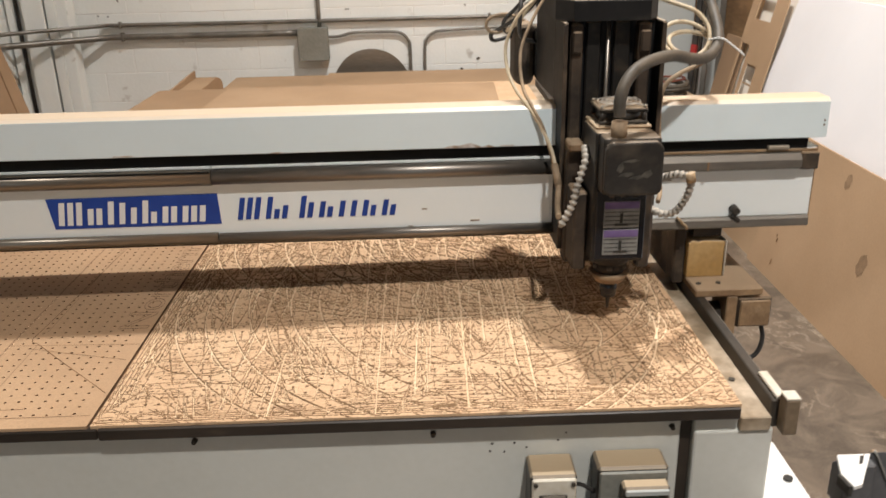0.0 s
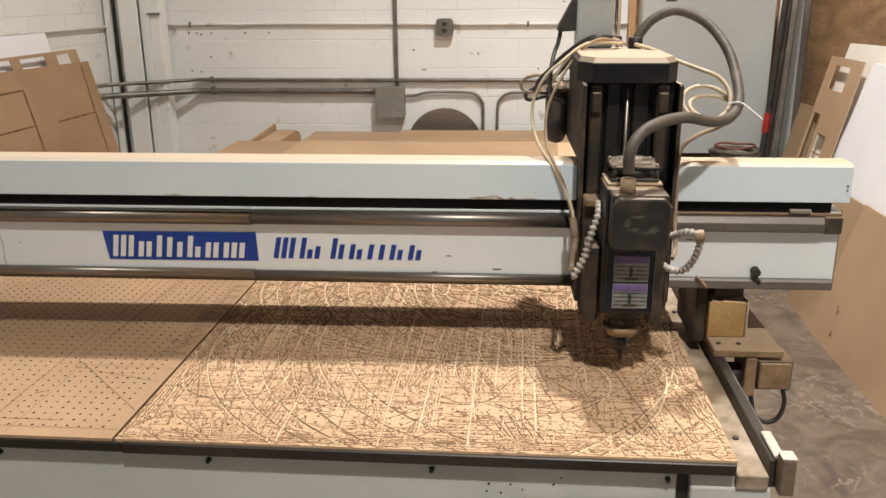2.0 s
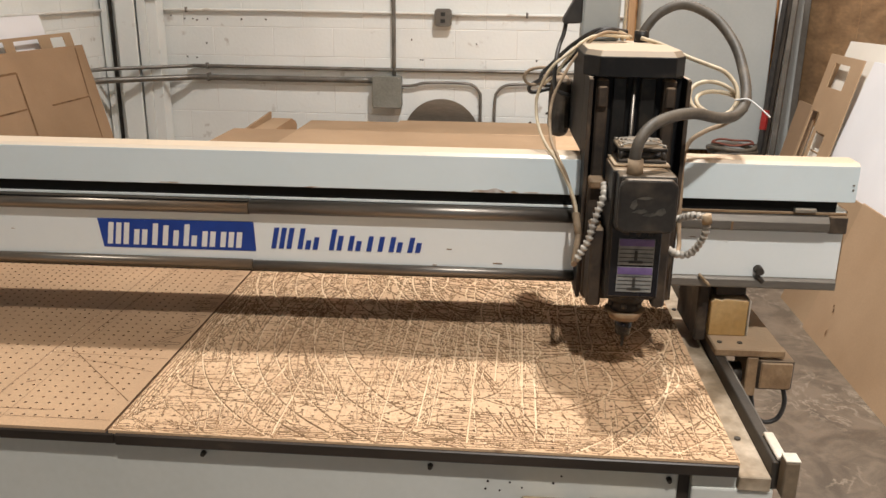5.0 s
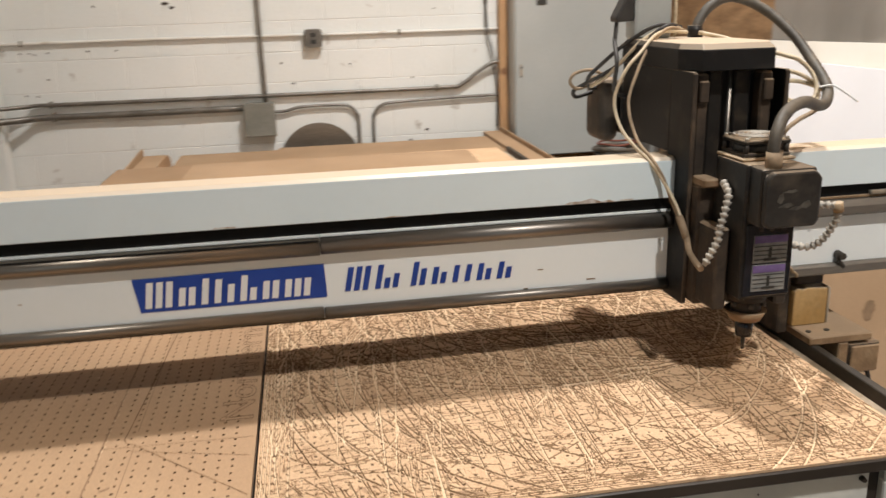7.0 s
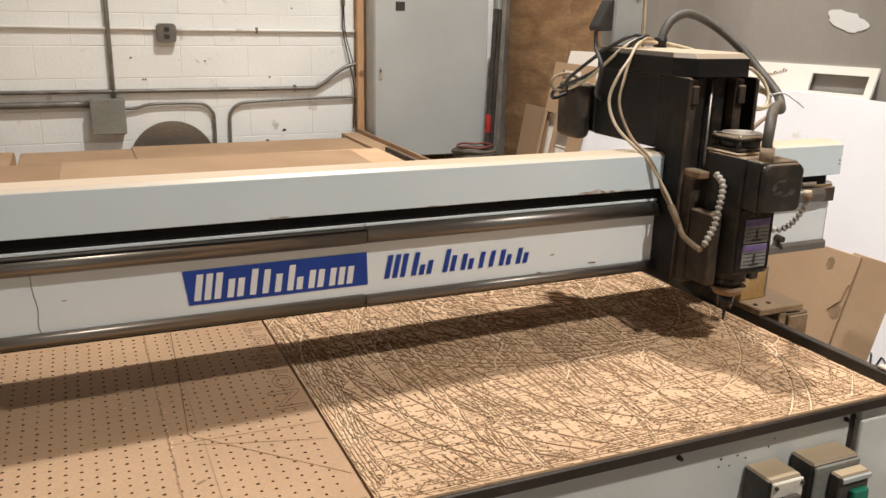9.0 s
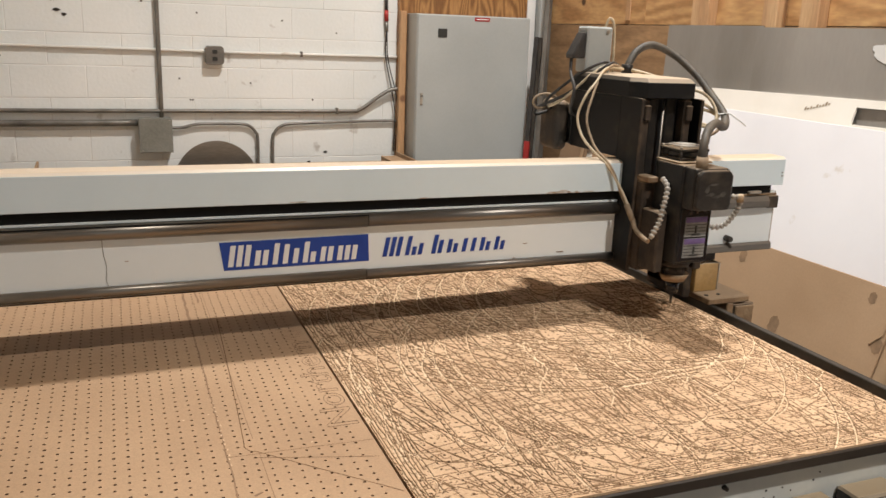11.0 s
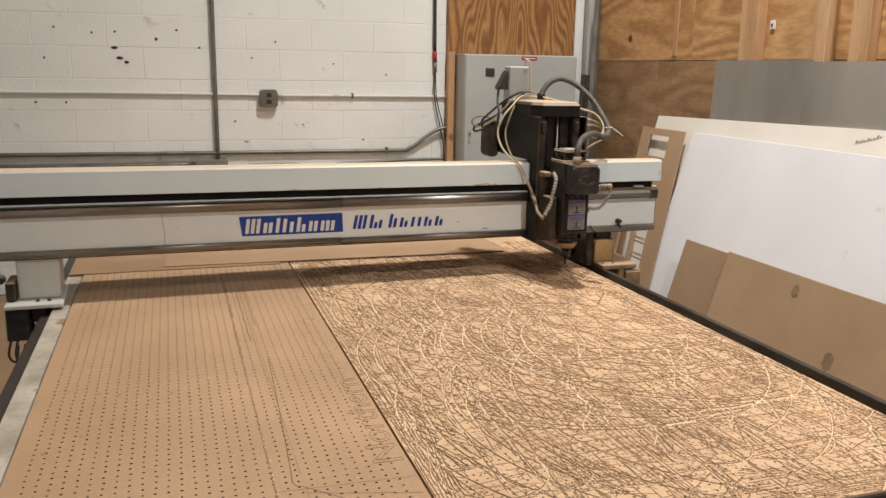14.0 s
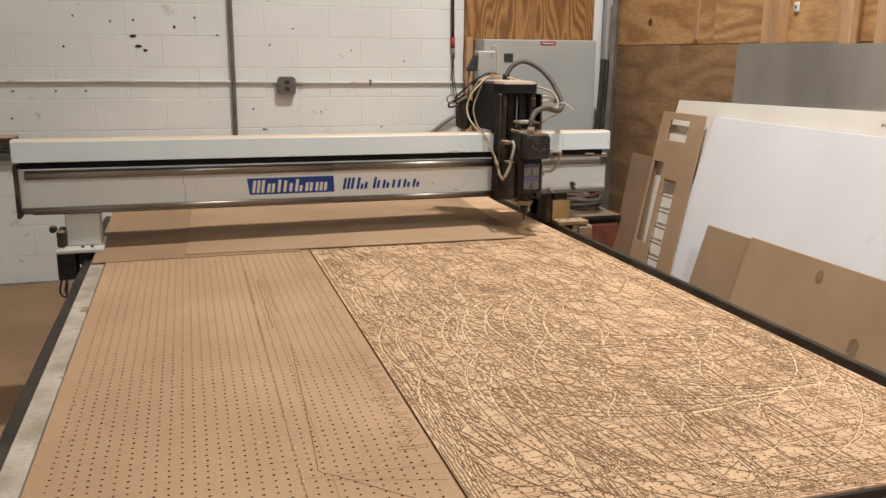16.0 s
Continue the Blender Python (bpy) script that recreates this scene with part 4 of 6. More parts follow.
def router_table():
    t = thing("router_table", (-0.4, 2.9, 0), "off-white steel bed of a large router table", "machine")
    part("front_panel", box(-1.36, 0.476, 1.246, 1.262, 0.03, 0.697, 0.003), "panel", t)
    part("panel_gap", box(0.477, 0.497, 1.252, 1.27, 0.0, 0.682, 0.0), "edge", t, "dark gap beside the panel")
    part("corner_post", box(0.498, 0.640, 1.236, 1.37, 0.0, 0.6675, 0.005, 2), "panel", t)
    part("post_cap", box(0.498, 0.5745, 1.238, 1.262, 0.668, 0.6975, 0.002), "panel", t)
    part("corner_post", box(-1.42, -1.365, 1.24, 1.36, 0.0, 0.684, 0.010, 2), "panel", t)
    part("side_panel", box(0.600, 0.622, 1.38, 4.52, 0.0, 0.667, 0.003), "panel", t)
    part("side_panel", box(-1.405, -1.385, 1.38, 4.52, 0.0, 0.690, 0.003), "panel", t)
    part("rear_panel", box(-1.38, 0.598, 4.50, 4.52, 0.0, 0.690, 0.003), "panel", t)
    part("bed_plate", box(-1.38, 0.575, 1.266, 4.49, 0.64, 0.700, 0.003), "dark_steel", t)
    part("edge_strip", box(-1.335, -0.548, 1.224, 1.243, 0.699, 0.7195, 0.002), "edge", t, "dark edge strip")
    part("edge_strip", box(-0.546, 0.572, 1.222, 1.243, 0.698, 0.7205, 0.002), "edge", t, "dark edge strip")
    part("side_plate", box(0.5765, 0.631, 1.230, 4.52, 0.668, 0.696, 0.002), "frame_top", t, "dust-smeared steel plate")
    part("board_support", box(0.5752, 0.5763, 1.25, 4.48, 0.668, 0.700, 0), "edge", t)
    part("side_plate", box(-1.385, -1.3345, 1.236, 4.52, 0.7005, 0.7205, 0.002), "frame_pale", t, "dust-smeared steel plate")
    rail = part("guide_rail", box(0.6318, 0.652, 1.240, 4.52, 0.668, 0.7235, 0.002), "dark_steel", t, "dark oiled guide rail")
    part("rail_lip", box(0.6525, 0.660, 1.335, 4.52, 0.640, 0.7135, 0.001), "rail_grey", rail)
    part("gear_rack", box(0.6605, 0.672, 1.375, 4.52, 0.655, 0.680, 0.001), "dark_steel", rail)
    part("guide_rail", box(-1.450, -1.4255, 1.30, 4.52, 0.60, 0.655, 0.003), "dark_steel", t, "dark oiled guide rail")
    part("rail_ledge", box(-1.4245, -1.3865, 1.30, 4.52, 0.600, 0.6995, 0.003), "dark_steel", t)
    part("rail_end", box(0.639, 0.657, 1.240, 1.330, 0.7245, 0.732, 0.002), "cream_steel", t, "cream-painted rail end")
    part("end_stop", box(0.642, 0.667, 1.206, 1.235, 0.672, 0.742, 0.002), "frame_dark", t, "brown steel end stop")
    part("stop_cap", box(0.642, 0.667, 1.206, 1.235, 0.7425, 0.746, 0.001), "cream_steel", t, "paler top of the stop")
    part("stop_bracket", box(0.641, 0.738, 1.10, 1.44, 0.488, 0.500, 0.003), "decal", t, "white sheet-metal bracket")
    part("bracket_bolt", rod((0.716, 1.31, 0.500), (0.716, 1.31, 0.506), 0.009, sides=10), "ink", t)
    for x, z in ((-1.21, 0.680), (-0.80, 0.680), (-0.388, 0.679), (0.033, 0.677), (0.459, 0.675)):
        part("bolt", rod((x, 1.245, z), (x, 1.235, z), 0.0054, 0.004, 10), "dark_steel", t)
    for y in (1.36, 2.02, 2.68):
        part("plate_bolt", rod((0.604, y, 0.696), (0.604, y, 0.6995), 0.006, sides=10), "dark_steel", t)
    for x, z, w in ((0.178, 0.650, 0.0022), (0.270, 0.668, 0.0020), (0.256, 0.653, 0.0024), (0.138, 0.650, 0.0026), (0.134, 0.634, 0.0022), (0.160, 0.632, 0.0020), (0.200, 0.640, 0.0018)):
        part("paint_chip", rod((x, 1.2462, z), (x, 1.2452, z), w, sides=7), "edge", t)
    s = part("switch_box", box(0.199, 0.280, 1.177, 1.2455, 0.40, 0.626, 0.004), "box_dark", t, "dark steel switch box with a dusty top")
    part("face_plate", box(0.201, 0.278, 1.169, 1.1765, 0.41, 0.624, 0.003), "cream_steel", s, "cream switch plate")
    part("switch_window", box(0.213, 0.262, 1.1655, 1.1688, 0.50, 0.594, 0.002), "ink", s)
    part("lever", box(0.228, 0.256, 1.148, 1.1652, 0.558, 0.572, 0.002), "cable", s)
    part("lever_hood", box(0.216, 0.259, 1.153, 1.1652, 0.582, 0.598, 0.003), "dark_steel", s)
    for x in (0.207, 0.272):
        part("plate_screw", rod((x, 1.169, 0.615), (x, 1.165, 0.615), 0.004, sides=8), "dark_steel", s)
    part("cable_gap", tube([(0.281, 1.20, 0.592), (0.295, 1.205, 0.585), (0.3175, 1.21, 0.567)], 0.004, 8), "cable", s)
    p = part("start_box", box(0.318, 0.442, 1.187, 1.2455, 0.38, 0.631, 0.005), "box_dark", t, "dark steel start and stop box with a dusty top")
    part("box_cover", box(0.320, 0.440, 1.180, 1.1865, 0.385, 0.626, 0.003), "grey_box", p, "grey steel box cover")
    b = part("button_panel", box(0.356, 0.436, 1.152, 1.1795, 0.42, 0.614, 0.004), "box_dark", p, "dark button panel")
    part("top_cap", box(0.358, 0.434, 1.146, 1.1515, 0.600, 0.612, 0.002), "cabinet", b)
    part("start_button", box(0.382, 0.424, 1.138, 1.1515, 0.552, 0.584, 0.003), "green", b, "green start button")
    part("stop_button", box(0.382, 0.424, 1.136, 1.1515, 0.500, 0.545, 0.003), "red", b, "red stop button")
    return t


PITCH_X, PITCH_Y, HOLE_X, HOLE_Y = 0.0237, 0.0235, -1.052, 1.692


def perforated(name, x0, x1, y0, y1, mat, label, seed, radius):
    """A board of fibre with a square grid of drilled holes."""
    rnd = np.random.RandomState(seed)
    bd = thing(name, ((x0 + x1) / 2, (y0 + y1) / 2, 0.7005), label, "board", "boards on the table")
    lip = 0.004
    part("board_body", box(x0 + 0.002, x1 - 0.002, y0, y1, 0.7005, TOP - 0.0062, 0.001), mat, bd)
    gx0 = HOLE_X + PITCH_X * (math.ceil((x0 + lip + 0.006 - HOLE_X) / PITCH_X + 0.5) - 0.5)
    gy0 = HOLE_Y + PITCH_Y * (math.ceil((y0 + lip + 0.006 - HOLE_Y) / PITCH_Y + 0.5) - 0.5)
    nx, ny = int((x1 - lip - gx0) / PITCH_X), int((y1 - lip - gy0) / PITCH_Y)
    gx1, gy1 = gx0 + nx * PITCH_X, gy0 + ny * PITCH_Y
    verts, faces, index = [], [], []
    ring = [(math.cos(a), math.sin(a)) for a in (math.radians(-112.5 + 45 * k) for k in range(8))]
    for i in range(nx):
        for j in range(ny):
            ax, ay = gx0 + i * PITCH_X, gy0 + j * PITCH_Y
            cx, cy = ax + PITCH_X / 2 + rnd.normal(0, 0.0006), ay + PITCH_Y / 2 + rnd.normal(0, 0.0006)
            r = radius * (0.85 + 0.3 * rnd.rand())
            n = len(verts)
            verts += [(ax, ay, TOP), (ax + PITCH_X, ay, TOP), (ax + PITCH_X, ay + PITCH_Y, TOP), (ax, ay + PITCH_Y, TOP)]
            verts += [(cx + r * c, cy + r * s, TOP) for c, s in ring] + [(cx + r * c, cy + r * s, TOP - 0.0028) for c, s in ring]
            q = n + 4
            for k in range(4):
                a, b = q + 2 * k, q + 2 * k + 1
                faces.append((n + k, b, a))
                faces.append((n + k, n + (k + 1) % 4, q + (2 * k + 2) % 8, b))
            index += [0] * 8
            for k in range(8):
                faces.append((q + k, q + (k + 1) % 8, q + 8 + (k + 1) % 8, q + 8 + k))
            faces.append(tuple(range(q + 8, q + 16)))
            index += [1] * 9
    for a, b, c, d in ((x0, x1, y0, gy0), (x0, x1, gy1, y1), (x0, gx0, gy0, gy1), (gx1, x1, gy0, gy1)):
        n = len(verts)
        verts += [(a, c, TOP), (b, c, TOP), (b, d, TOP), (a, d, TOP)]
        faces.append((n, n + 1, n + 2, n + 3))
        index.append(0)
    n = len(verts)
    for k, (a, b, c, d) in enumerate(((x0, y0, x1, y0), (x1, y0, x1, y1), (x1, y1, x0, y1), (x0, y1, x0, y0))):
        n = len(verts)
        verts += [(a, b, TOP), (c, d, TOP), (c, d, TOP - 0.006), (a, b, TOP - 0.006)]
        faces.append((n, n + 3, n + 2, n + 1))
        # long edges take the hole colour, which paints the joint's shade
        index.append(k % 2)
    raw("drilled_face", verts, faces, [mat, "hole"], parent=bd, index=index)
    return bd


class Strokes:
    """Narrow runs on the board's face: thin lines, smudges and flecks."""

    def __init__(self, x0, x1, y0, y1, z):
        self.limits, self.z, self.verts, self.faces = (x0, x1, y0, y1), z, [], []
        self.count = 0

    def line(self, points, width):
        x0, x1, y0, y1 = self.limits
        run = []
        for p in points + [None]:
            if p is not None and x0 < p[0] < x1 and y0 < p[1] < y1:
                run.append(p)
                continue
            if len(run) > 1:
                self.ribbon(run, width)
            run = []

    def ribbon(self, run, width):
        n = len(self.verts)
        self.count += 1
        level = self.z + 0.000009 * (self.count % 37)
        for i, p in enumerate(run):
            a, b = run[max(i - 1, 0)], run[min(i + 1, len(run) - 1)]
            dx, dy = b[0] - a[0], b[1] - a[1]
            d = math.hypot(dx, dy) or 1.0
            w = width * 0.5
            self.verts.append((p[0] - dy / d * w, p[1] + dx / d * w, level))
            self.verts.append((p[0] + dy / d * w, p[1] - dx / d * w, level))
        for i in range(len(run) - 1):
            q = n + 2 * i
            self.faces.append((q, q + 1, q + 3, q + 2))

    def straight(self, x, y, angle, length, width):
        n = max(2, int(length / 0.05) + 1)
        self.line([(x + math.cos(angle) * length * k / (n - 1), y + math.sin(angle) * length * k / (n - 1)) for k in range(n)], width)


class Relief:
    """Depths of router cuts over a stretch of board, on an even grid."""

    def __init__(self, x0, x1, y0, y1, cell):
        self.nx, self.ny = int(round((x1 - x0) / cell)) + 1, int(round((y1 - y0) / cell)) + 1
        self.xs, self.ys = np.linspace(x0, x1, self.nx), np.linspace(y0, y1, self.ny)
        self.dx, self.dy = (x1 - x0) / (self.nx - 1), (y1 - y0) / (self.ny - 1)
        self.depth = np.zeros((self.ny, self.nx))
        self.drilled, self.pale = np.zeros((self.ny, self.nx), bool), np.zeros((self.ny, self.nx), bool)

    def window(self, xa, xb, ya, yb):
        i0, i1 = int((xa - self.xs[0]) / self.dx), int((xb - self.xs[0]) / self.dx) + 2
        j0, j1 = int((ya - self.ys[0]) / self.dy), int((yb - self.ys[0]) / self.dy) + 2
        return max(i0, 0), min(i1, self.nx), max(j0, 0), min(j1, self.ny)

    def cut(self, points, width, depth):
        """A cut along a line, with steep walls and a flat floor."""
        half = max(width, 1.5 * self.dx) / 2
        for (ax, ay), (bx, by) in zip(points, points[1:]):
            i0, i1, j0, j1 = self.window(min(ax, bx) - half, max(ax, bx) + half, min(ay, by) - half, max(ay, by) + half)
            if i0 >= i1 or j0 >= j1:
                continue
            gx, gy = self.xs[None, i0:i1] - ax, self.ys[j0:j1, None] - ay
            ex, ey = bx - ax, by - ay
            s = np.clip((gx * ex + gy * ey) / max(ex * ex + ey * ey, 1e-12), 0, 1)
            off = np.hypot(gx - s * ex, gy - s * ey)
            here = depth * np.clip((half - off) / (0.5 * self.dx) + 0.5, 0, 1)
            view = self.depth[j0:j1, i0:i1]
            np.maximum(view, here, out=view)
            if width > 0.0019:
                self.pale[j0:j1, i0:i1] |= here > 0.9 * depth

    def drill(self, x, y, r, depth):
        i0, i1, j0, j1 = self.window(x - r, x + r, y - r, y + r)
        if i0 >= i1 or j0 >= j1:
            return
        near = np.hypot(self.xs[None, i0:i1] - x, self.ys[j0:j1, None] - y) < r
        self.depth[j0:j1, i0:i1][near] = depth
        self.drilled[j0:j1, i0:i1] |= near

    def mesh(self, name, top, mats, parent, rnd):
        """The face as a mesh: worn surface, pale floors of cuts, walls with shade in their colour, and holes."""
        origin = BASE[root(parent).name]
        fuzz = rnd.normal(0, 0.00007, self.depth.shape)
        z = top - self.depth + fuzz
        co = np.empty((self.ny, self.nx, 3), np.float32)
        # draw the rims and feet of cuts together, so that their walls stand upright
        gy, gx = np.gradient(self.depth, self.dy, self.dx)
        steepness = np.hypot(gx, gy)
        padded = np.pad(self.depth, 1, mode="edge")
        around = (padded[:-2, 1:-1] + padded[2:, 1:-1] + padded[1:-1, :-2] + padded[1:-1, 2:]) / 4
        pull = 0.42 * np.sign(around - self.depth) * np.clip(steepness / 0.3, 0, 1) / np.maximum(steepness, 1e-9)
        pull[[0, -1], :] = 0
        pull[:, [0, -1]] = 0
        co[..., 0] = self.xs[None, :] + self.dx * pull * gx - origin.x
        co[..., 1] = self.ys[:, None] + self.dy * pull * gy - origin.y
        co[..., 2] = z - origin.z
        at = np.arange(self.nx * self.ny, dtype=np.int32).reshape(self.ny, self.nx)
        loops = np.stack([at[:-1, :-1], at[:-1, 1:], at[1:, 1:], at[1:, :-1]], axis=-1).reshape(-1)
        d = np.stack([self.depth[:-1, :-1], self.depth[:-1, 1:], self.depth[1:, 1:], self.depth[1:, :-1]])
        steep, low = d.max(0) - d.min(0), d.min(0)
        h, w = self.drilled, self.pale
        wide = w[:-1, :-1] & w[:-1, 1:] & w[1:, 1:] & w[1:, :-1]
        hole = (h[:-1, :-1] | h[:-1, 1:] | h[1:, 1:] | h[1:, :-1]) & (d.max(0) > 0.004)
        # steep cells get the darker colour that carries the walls' shade
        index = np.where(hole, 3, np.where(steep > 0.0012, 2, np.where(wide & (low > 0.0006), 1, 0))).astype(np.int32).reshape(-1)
        me = bpy.data.meshes.new(name)
        count = len(index)
        me.vertices.add(self.nx * self.ny)
        me.vertices.foreach_set("co", co.reshape(-1))
        me.loops.add(count * 4)
        me.loops.foreach_set("vertex_index", loops)
        me.polygons.add(count)
        me.polygons.foreach_set("loop_start", np.arange(0, count * 4, 4, dtype=np.int32))
        for k in mats:
            me.materials.append(M[k])
        me.polygons.foreach_set("material_index", index)
        me.update(calc_edges=True)
        ob = new(name, me)
        ob.parent = parent
        return ob


def bow(x, y, r, a0, a1):
    n = max(4, int(abs(a1 - a0) * r / 0.012) + 2)
    return [(x + r * math.cos(a0 + (a1 - a0) * k / (n - 1)), y + r * math.sin(a0 + (a1 - a0) * k / (n - 1))) for k in range(n)]


def dash(x, y, a, far):
    return [(x, y), (x + far * math.cos(a), y + far * math.sin(a))]


def years_of_cuts(x0, x1, y0, y1):
    """Cuts left by years of work: round tabletops, long lengthways cuts, cross cuts, panels, hatching. Each is (points, width, depth)."""
    rnd = random.Random(11)
    deg, cuts = math.radians, []
    spot = lambda: (rnd.uniform(x0 - 0.05, x1), y0 + (y1 - y0) * rnd.random() ** 1.35)
    def add(points, width, depth):
        cuts.append((points, width, depth))

    # round tops, cut one after another a little further along
    for x, y, r, step, count in ((0.10, 1.75, 0.63, 0.052, 6), (0.02, 2.16, 0.56, 0.050, 9), (0.08, 2.62, 0.60, 0.060, 6), (0.16, 2.30, 0.42, 0.070, 5)):
        for k in range(count):
            add(bow(x + step * k + rnd.uniform(-0.012, 0.012), y + rnd.uniform(-0.03, 0.03), r - 0.012 * k, deg(140 - 4 * k), deg(286)), (0.0032 if y < 2 else 0.0050) + 0.0012 * rnd.random(), 0.0030)
    for x, y, r in ((0.05, 2.10, 0.52), (-0.10, 1.75, 0.645), (0.02, 2.02, 0.545), (-0.04, 1.90, 0.60), (-0.02, 1.62, 0.53), (0.42, 1.60, 0.085), (0.44, 1.70, 0.20), (0.30, 1.95, 0.31), (-0.06, 2.45, 0.60), (0.0, 2.80, 0.56)):
        add(bow(x, y, r, deg(-70), deg(95)), 0.0046, 0.0024)
    for _ in range(30):
        r = rnd.choice((0.61, 0.61, 0.53, 0.457, 0.457, 0.38, 0.305, 0.23))
        x, y = rnd.uniform(-0.15, 0.75), rnd.uniform(1.65, 3.0)
        a = rnd.uniform(deg(115), deg(195))
        add(bow(x, y, r, a, a + rnd.uniform(0.6, 1.7)), 0.0032 + 0.0016 * rnd.random(), rnd.uniform(0.0022, 0.0030))
    for _ in range(18):
        a = rnd.uniform(0, 6.28)
        add(bow(*spot(), rnd.uniform(0.03, 0.16), a, a + rnd.uniform(1.0, 4.5)), 0.0032 + 0.0014 * rnd.random(), rnd.uniform(0.0020, 0.0028))
    # snaking runs
    for _ in range(26):
        x, y, s, q0, w = rnd.uniform(x0 + 0.1, x1), rnd.uniform(1.75, 2.7), rnd.uniform(0.16, 0.36), rnd.uniform(0, 6.28), rnd.uniform(0.012, 0.03)
        add([(x + w * math.sin(q * 0.30 + q0) - 0.003 * q, y - s * q / 19) for q in range(20)], 0.0046, 0.0024)
    # lengthways passes
    for x, ya, yb, w in ((0.098, 1.25, 1.80, 0.0042), (0.199, 1.40, 1.95, 0.0044), (0.224, 1.30, 1.90, 0.0044), (0.002, 1.30, 1.60, 0.0040), (0.143, 1.50, 1.75, 0.0046), (-0.04, 1.55, 1.85, 0.004), (0.335, 1.5, 2.2, 0.004)):
        add([(x + 0.004, yb), (x, ya)], w, 0.0026)
    for _ in range(60):
        x, y = spot()
        add(dash(x, y, deg(90) + rnd.gauss(0, deg(5)), rnd.uniform(0.15, 0.7)), 0.0022 + 0.0012 * rnd.random(), rnd.uniform(0.0022, 0.0034))
    # long slender cuts that lean and bend a little
    for _ in range(200):
        (x, y), a, turn = spot(), deg(90) + rnd.gauss(deg(5), deg(10)), rnd.gauss(0, 0.05)
        far = rnd.uniform(0.10, 0.55)
        run = [(x, y)]
        for k in range(8):
            x, y, a = x + far / 8 * math.cos(a), y + far / 8 * math.sin(a), a + turn / 8
            run.append((x, y))
        add(run, 0.0018 + 0.0008 * rnd.random(), rnd.uniform(0.0026, 0.0040))
    # rows of lengthways cuts, side by side
    for _ in range(245):
        (x, y), a = spot(), deg(90) + rnd.choice((0, 0, deg(-9), deg(10), deg(18), deg(24))) + rnd.gauss(0, deg(4))
        far, step = rnd.uniform(0.04, 0.22), rnd.uniform(0.006, 0.020)
        for k in range(rnd.randint(2, 6)):
            add(dash(x + step * k * rnd.uniform(0.8, 1.2), y + rnd.uniform(-0.03, 0.03), a + rnd.gauss(0, deg(1.5)), far * rnd.uniform(0.4, 1.2)), 0.0018 + 0.0007 * rnd.random(), rnd.uniform(0.0024, 0.0040))
    # cross cuts, singly and in rows
    for _ in range(120):
        add(dash(*spot(), rnd.gauss(0, deg(4)), rnd.uniform(0.12, 0.6)), 0.0018 + 0.0008 * rnd.random(), rnd.uniform(0.0014, 0.0026))
    for _ in range(215):
        (x, y), a, far, step = spot(), rnd.gauss(0, deg(7)), rnd.uniform(0.02, 0.10), rnd.uniform(0.008, 0.020)
        for k in range(rnd.randint(2, 8)):
            add(dash(x + rnd.uniform(-0.02, 0.02), y - step * k, a + rnd.gauss(0, deg(2)), far * rnd.uniform(0.3, 1.2)), 0.0016 + 0.0007 * rnd.random(), rnd.uniform(0.0016, 0.0028))
    # slanting cuts both ways
    for _ in range(190):
        a = rnd.choice((deg(50), deg(-60), deg(-45), deg(-48), deg(23), deg(-24), deg(-30), deg(64))) + rnd.gauss(0, deg(6))
        add(dash(*spot(), a, rnd.uniform(0.03, 0.17)), 0.0017 + 0.0008 * rnd.random(), rnd.uniform(0.0018, 0.0030))
    # panels with rounded corners
    for _ in range(22):
        (x, y), w, h, r = spot(), rnd.uniform(0.05, 0.30), rnd.uniform(0.05, 0.26), rnd.uniform(0.006, 0.04)
        outline = []
        for cx, cy, q in ((x + w, y + h, 0), (x, y + h, 1), (x, y, 2), (x + w, y, 3)):
            outline += [(cx + r * math.cos((q + e / 4) * math.pi / 2), cy + r * math.sin((q + e / 4) * math.pi / 2)) for e in range(5)]
        add(outline + outline[:1], 0.0020, rnd.uniform(0.0018, 0.0030))
    # small outlines in rows
    for _ in range(90):
        along_y = rnd.random() < 0.6
        (x, y), h = spot(), rnd.uniform(0.018, 0.055)
        p = h * rnd.uniform(0.6, 0.8)
        for k in range(rnd.randint(4, 11)):
            def at(u, v):
                s, t = k * p + u * p * 0.72, v * h
                return (x + (t if along_y else s), y + (s if along_y else t))
            kind = rnd.randint(0, 4)
            if kind in (0, 1, 2):
                add([at(0, 0), at(0, 1)], 0.0015, 0.0010)
            if kind in (1, 3):
                add([at(0, 0), at(1, 1)], 0.0015, 0.0010)
            if kind in (0, 2, 4):
                add([at(0, rnd.choice((0, 0.5, 1))), at(1, rnd.choice((0, 0.5, 1)))], 0.0015, 0.0010)
            if kind in (3, 4):
                add([at(0.5 + 0.5 * math.cos(q * 0.7), 0.5 + 0.5 * math.sin(q * 0.7)) for q in range(rnd.randint(4, 9))], 0.0015, 0.0010)
    # fine hatching, lengthways and across
    for _ in range(5200):
        a = rnd.choice((0, 0, 0, 0, 0, deg(12), deg(90), deg(90), deg(100), deg(110), deg(-70), deg(45), deg(-30))) + rnd.gauss(0, deg(6))
        add(dash(*spot(), a, rnd.uniform(0.006, 0.045)), 0.0013 + 0.0006 * rnd.random(), rnd.choice((0.0008, 0.0014, 0.0020, 0.0028)))
    # lines beside the joint and along the front edge
    for k, far in enumerate((2.1, 1.7, 2.0, 0.9, 1.8, 1.4, 0.7, 1.6)):
        add([(x0 + 0.005 + 0.0075 * k, y0 + 0.012 + 0.03 * k), (x0 + 0.004 + 0.0075 * k, y0 + far)], 0.0020, 0.0028)
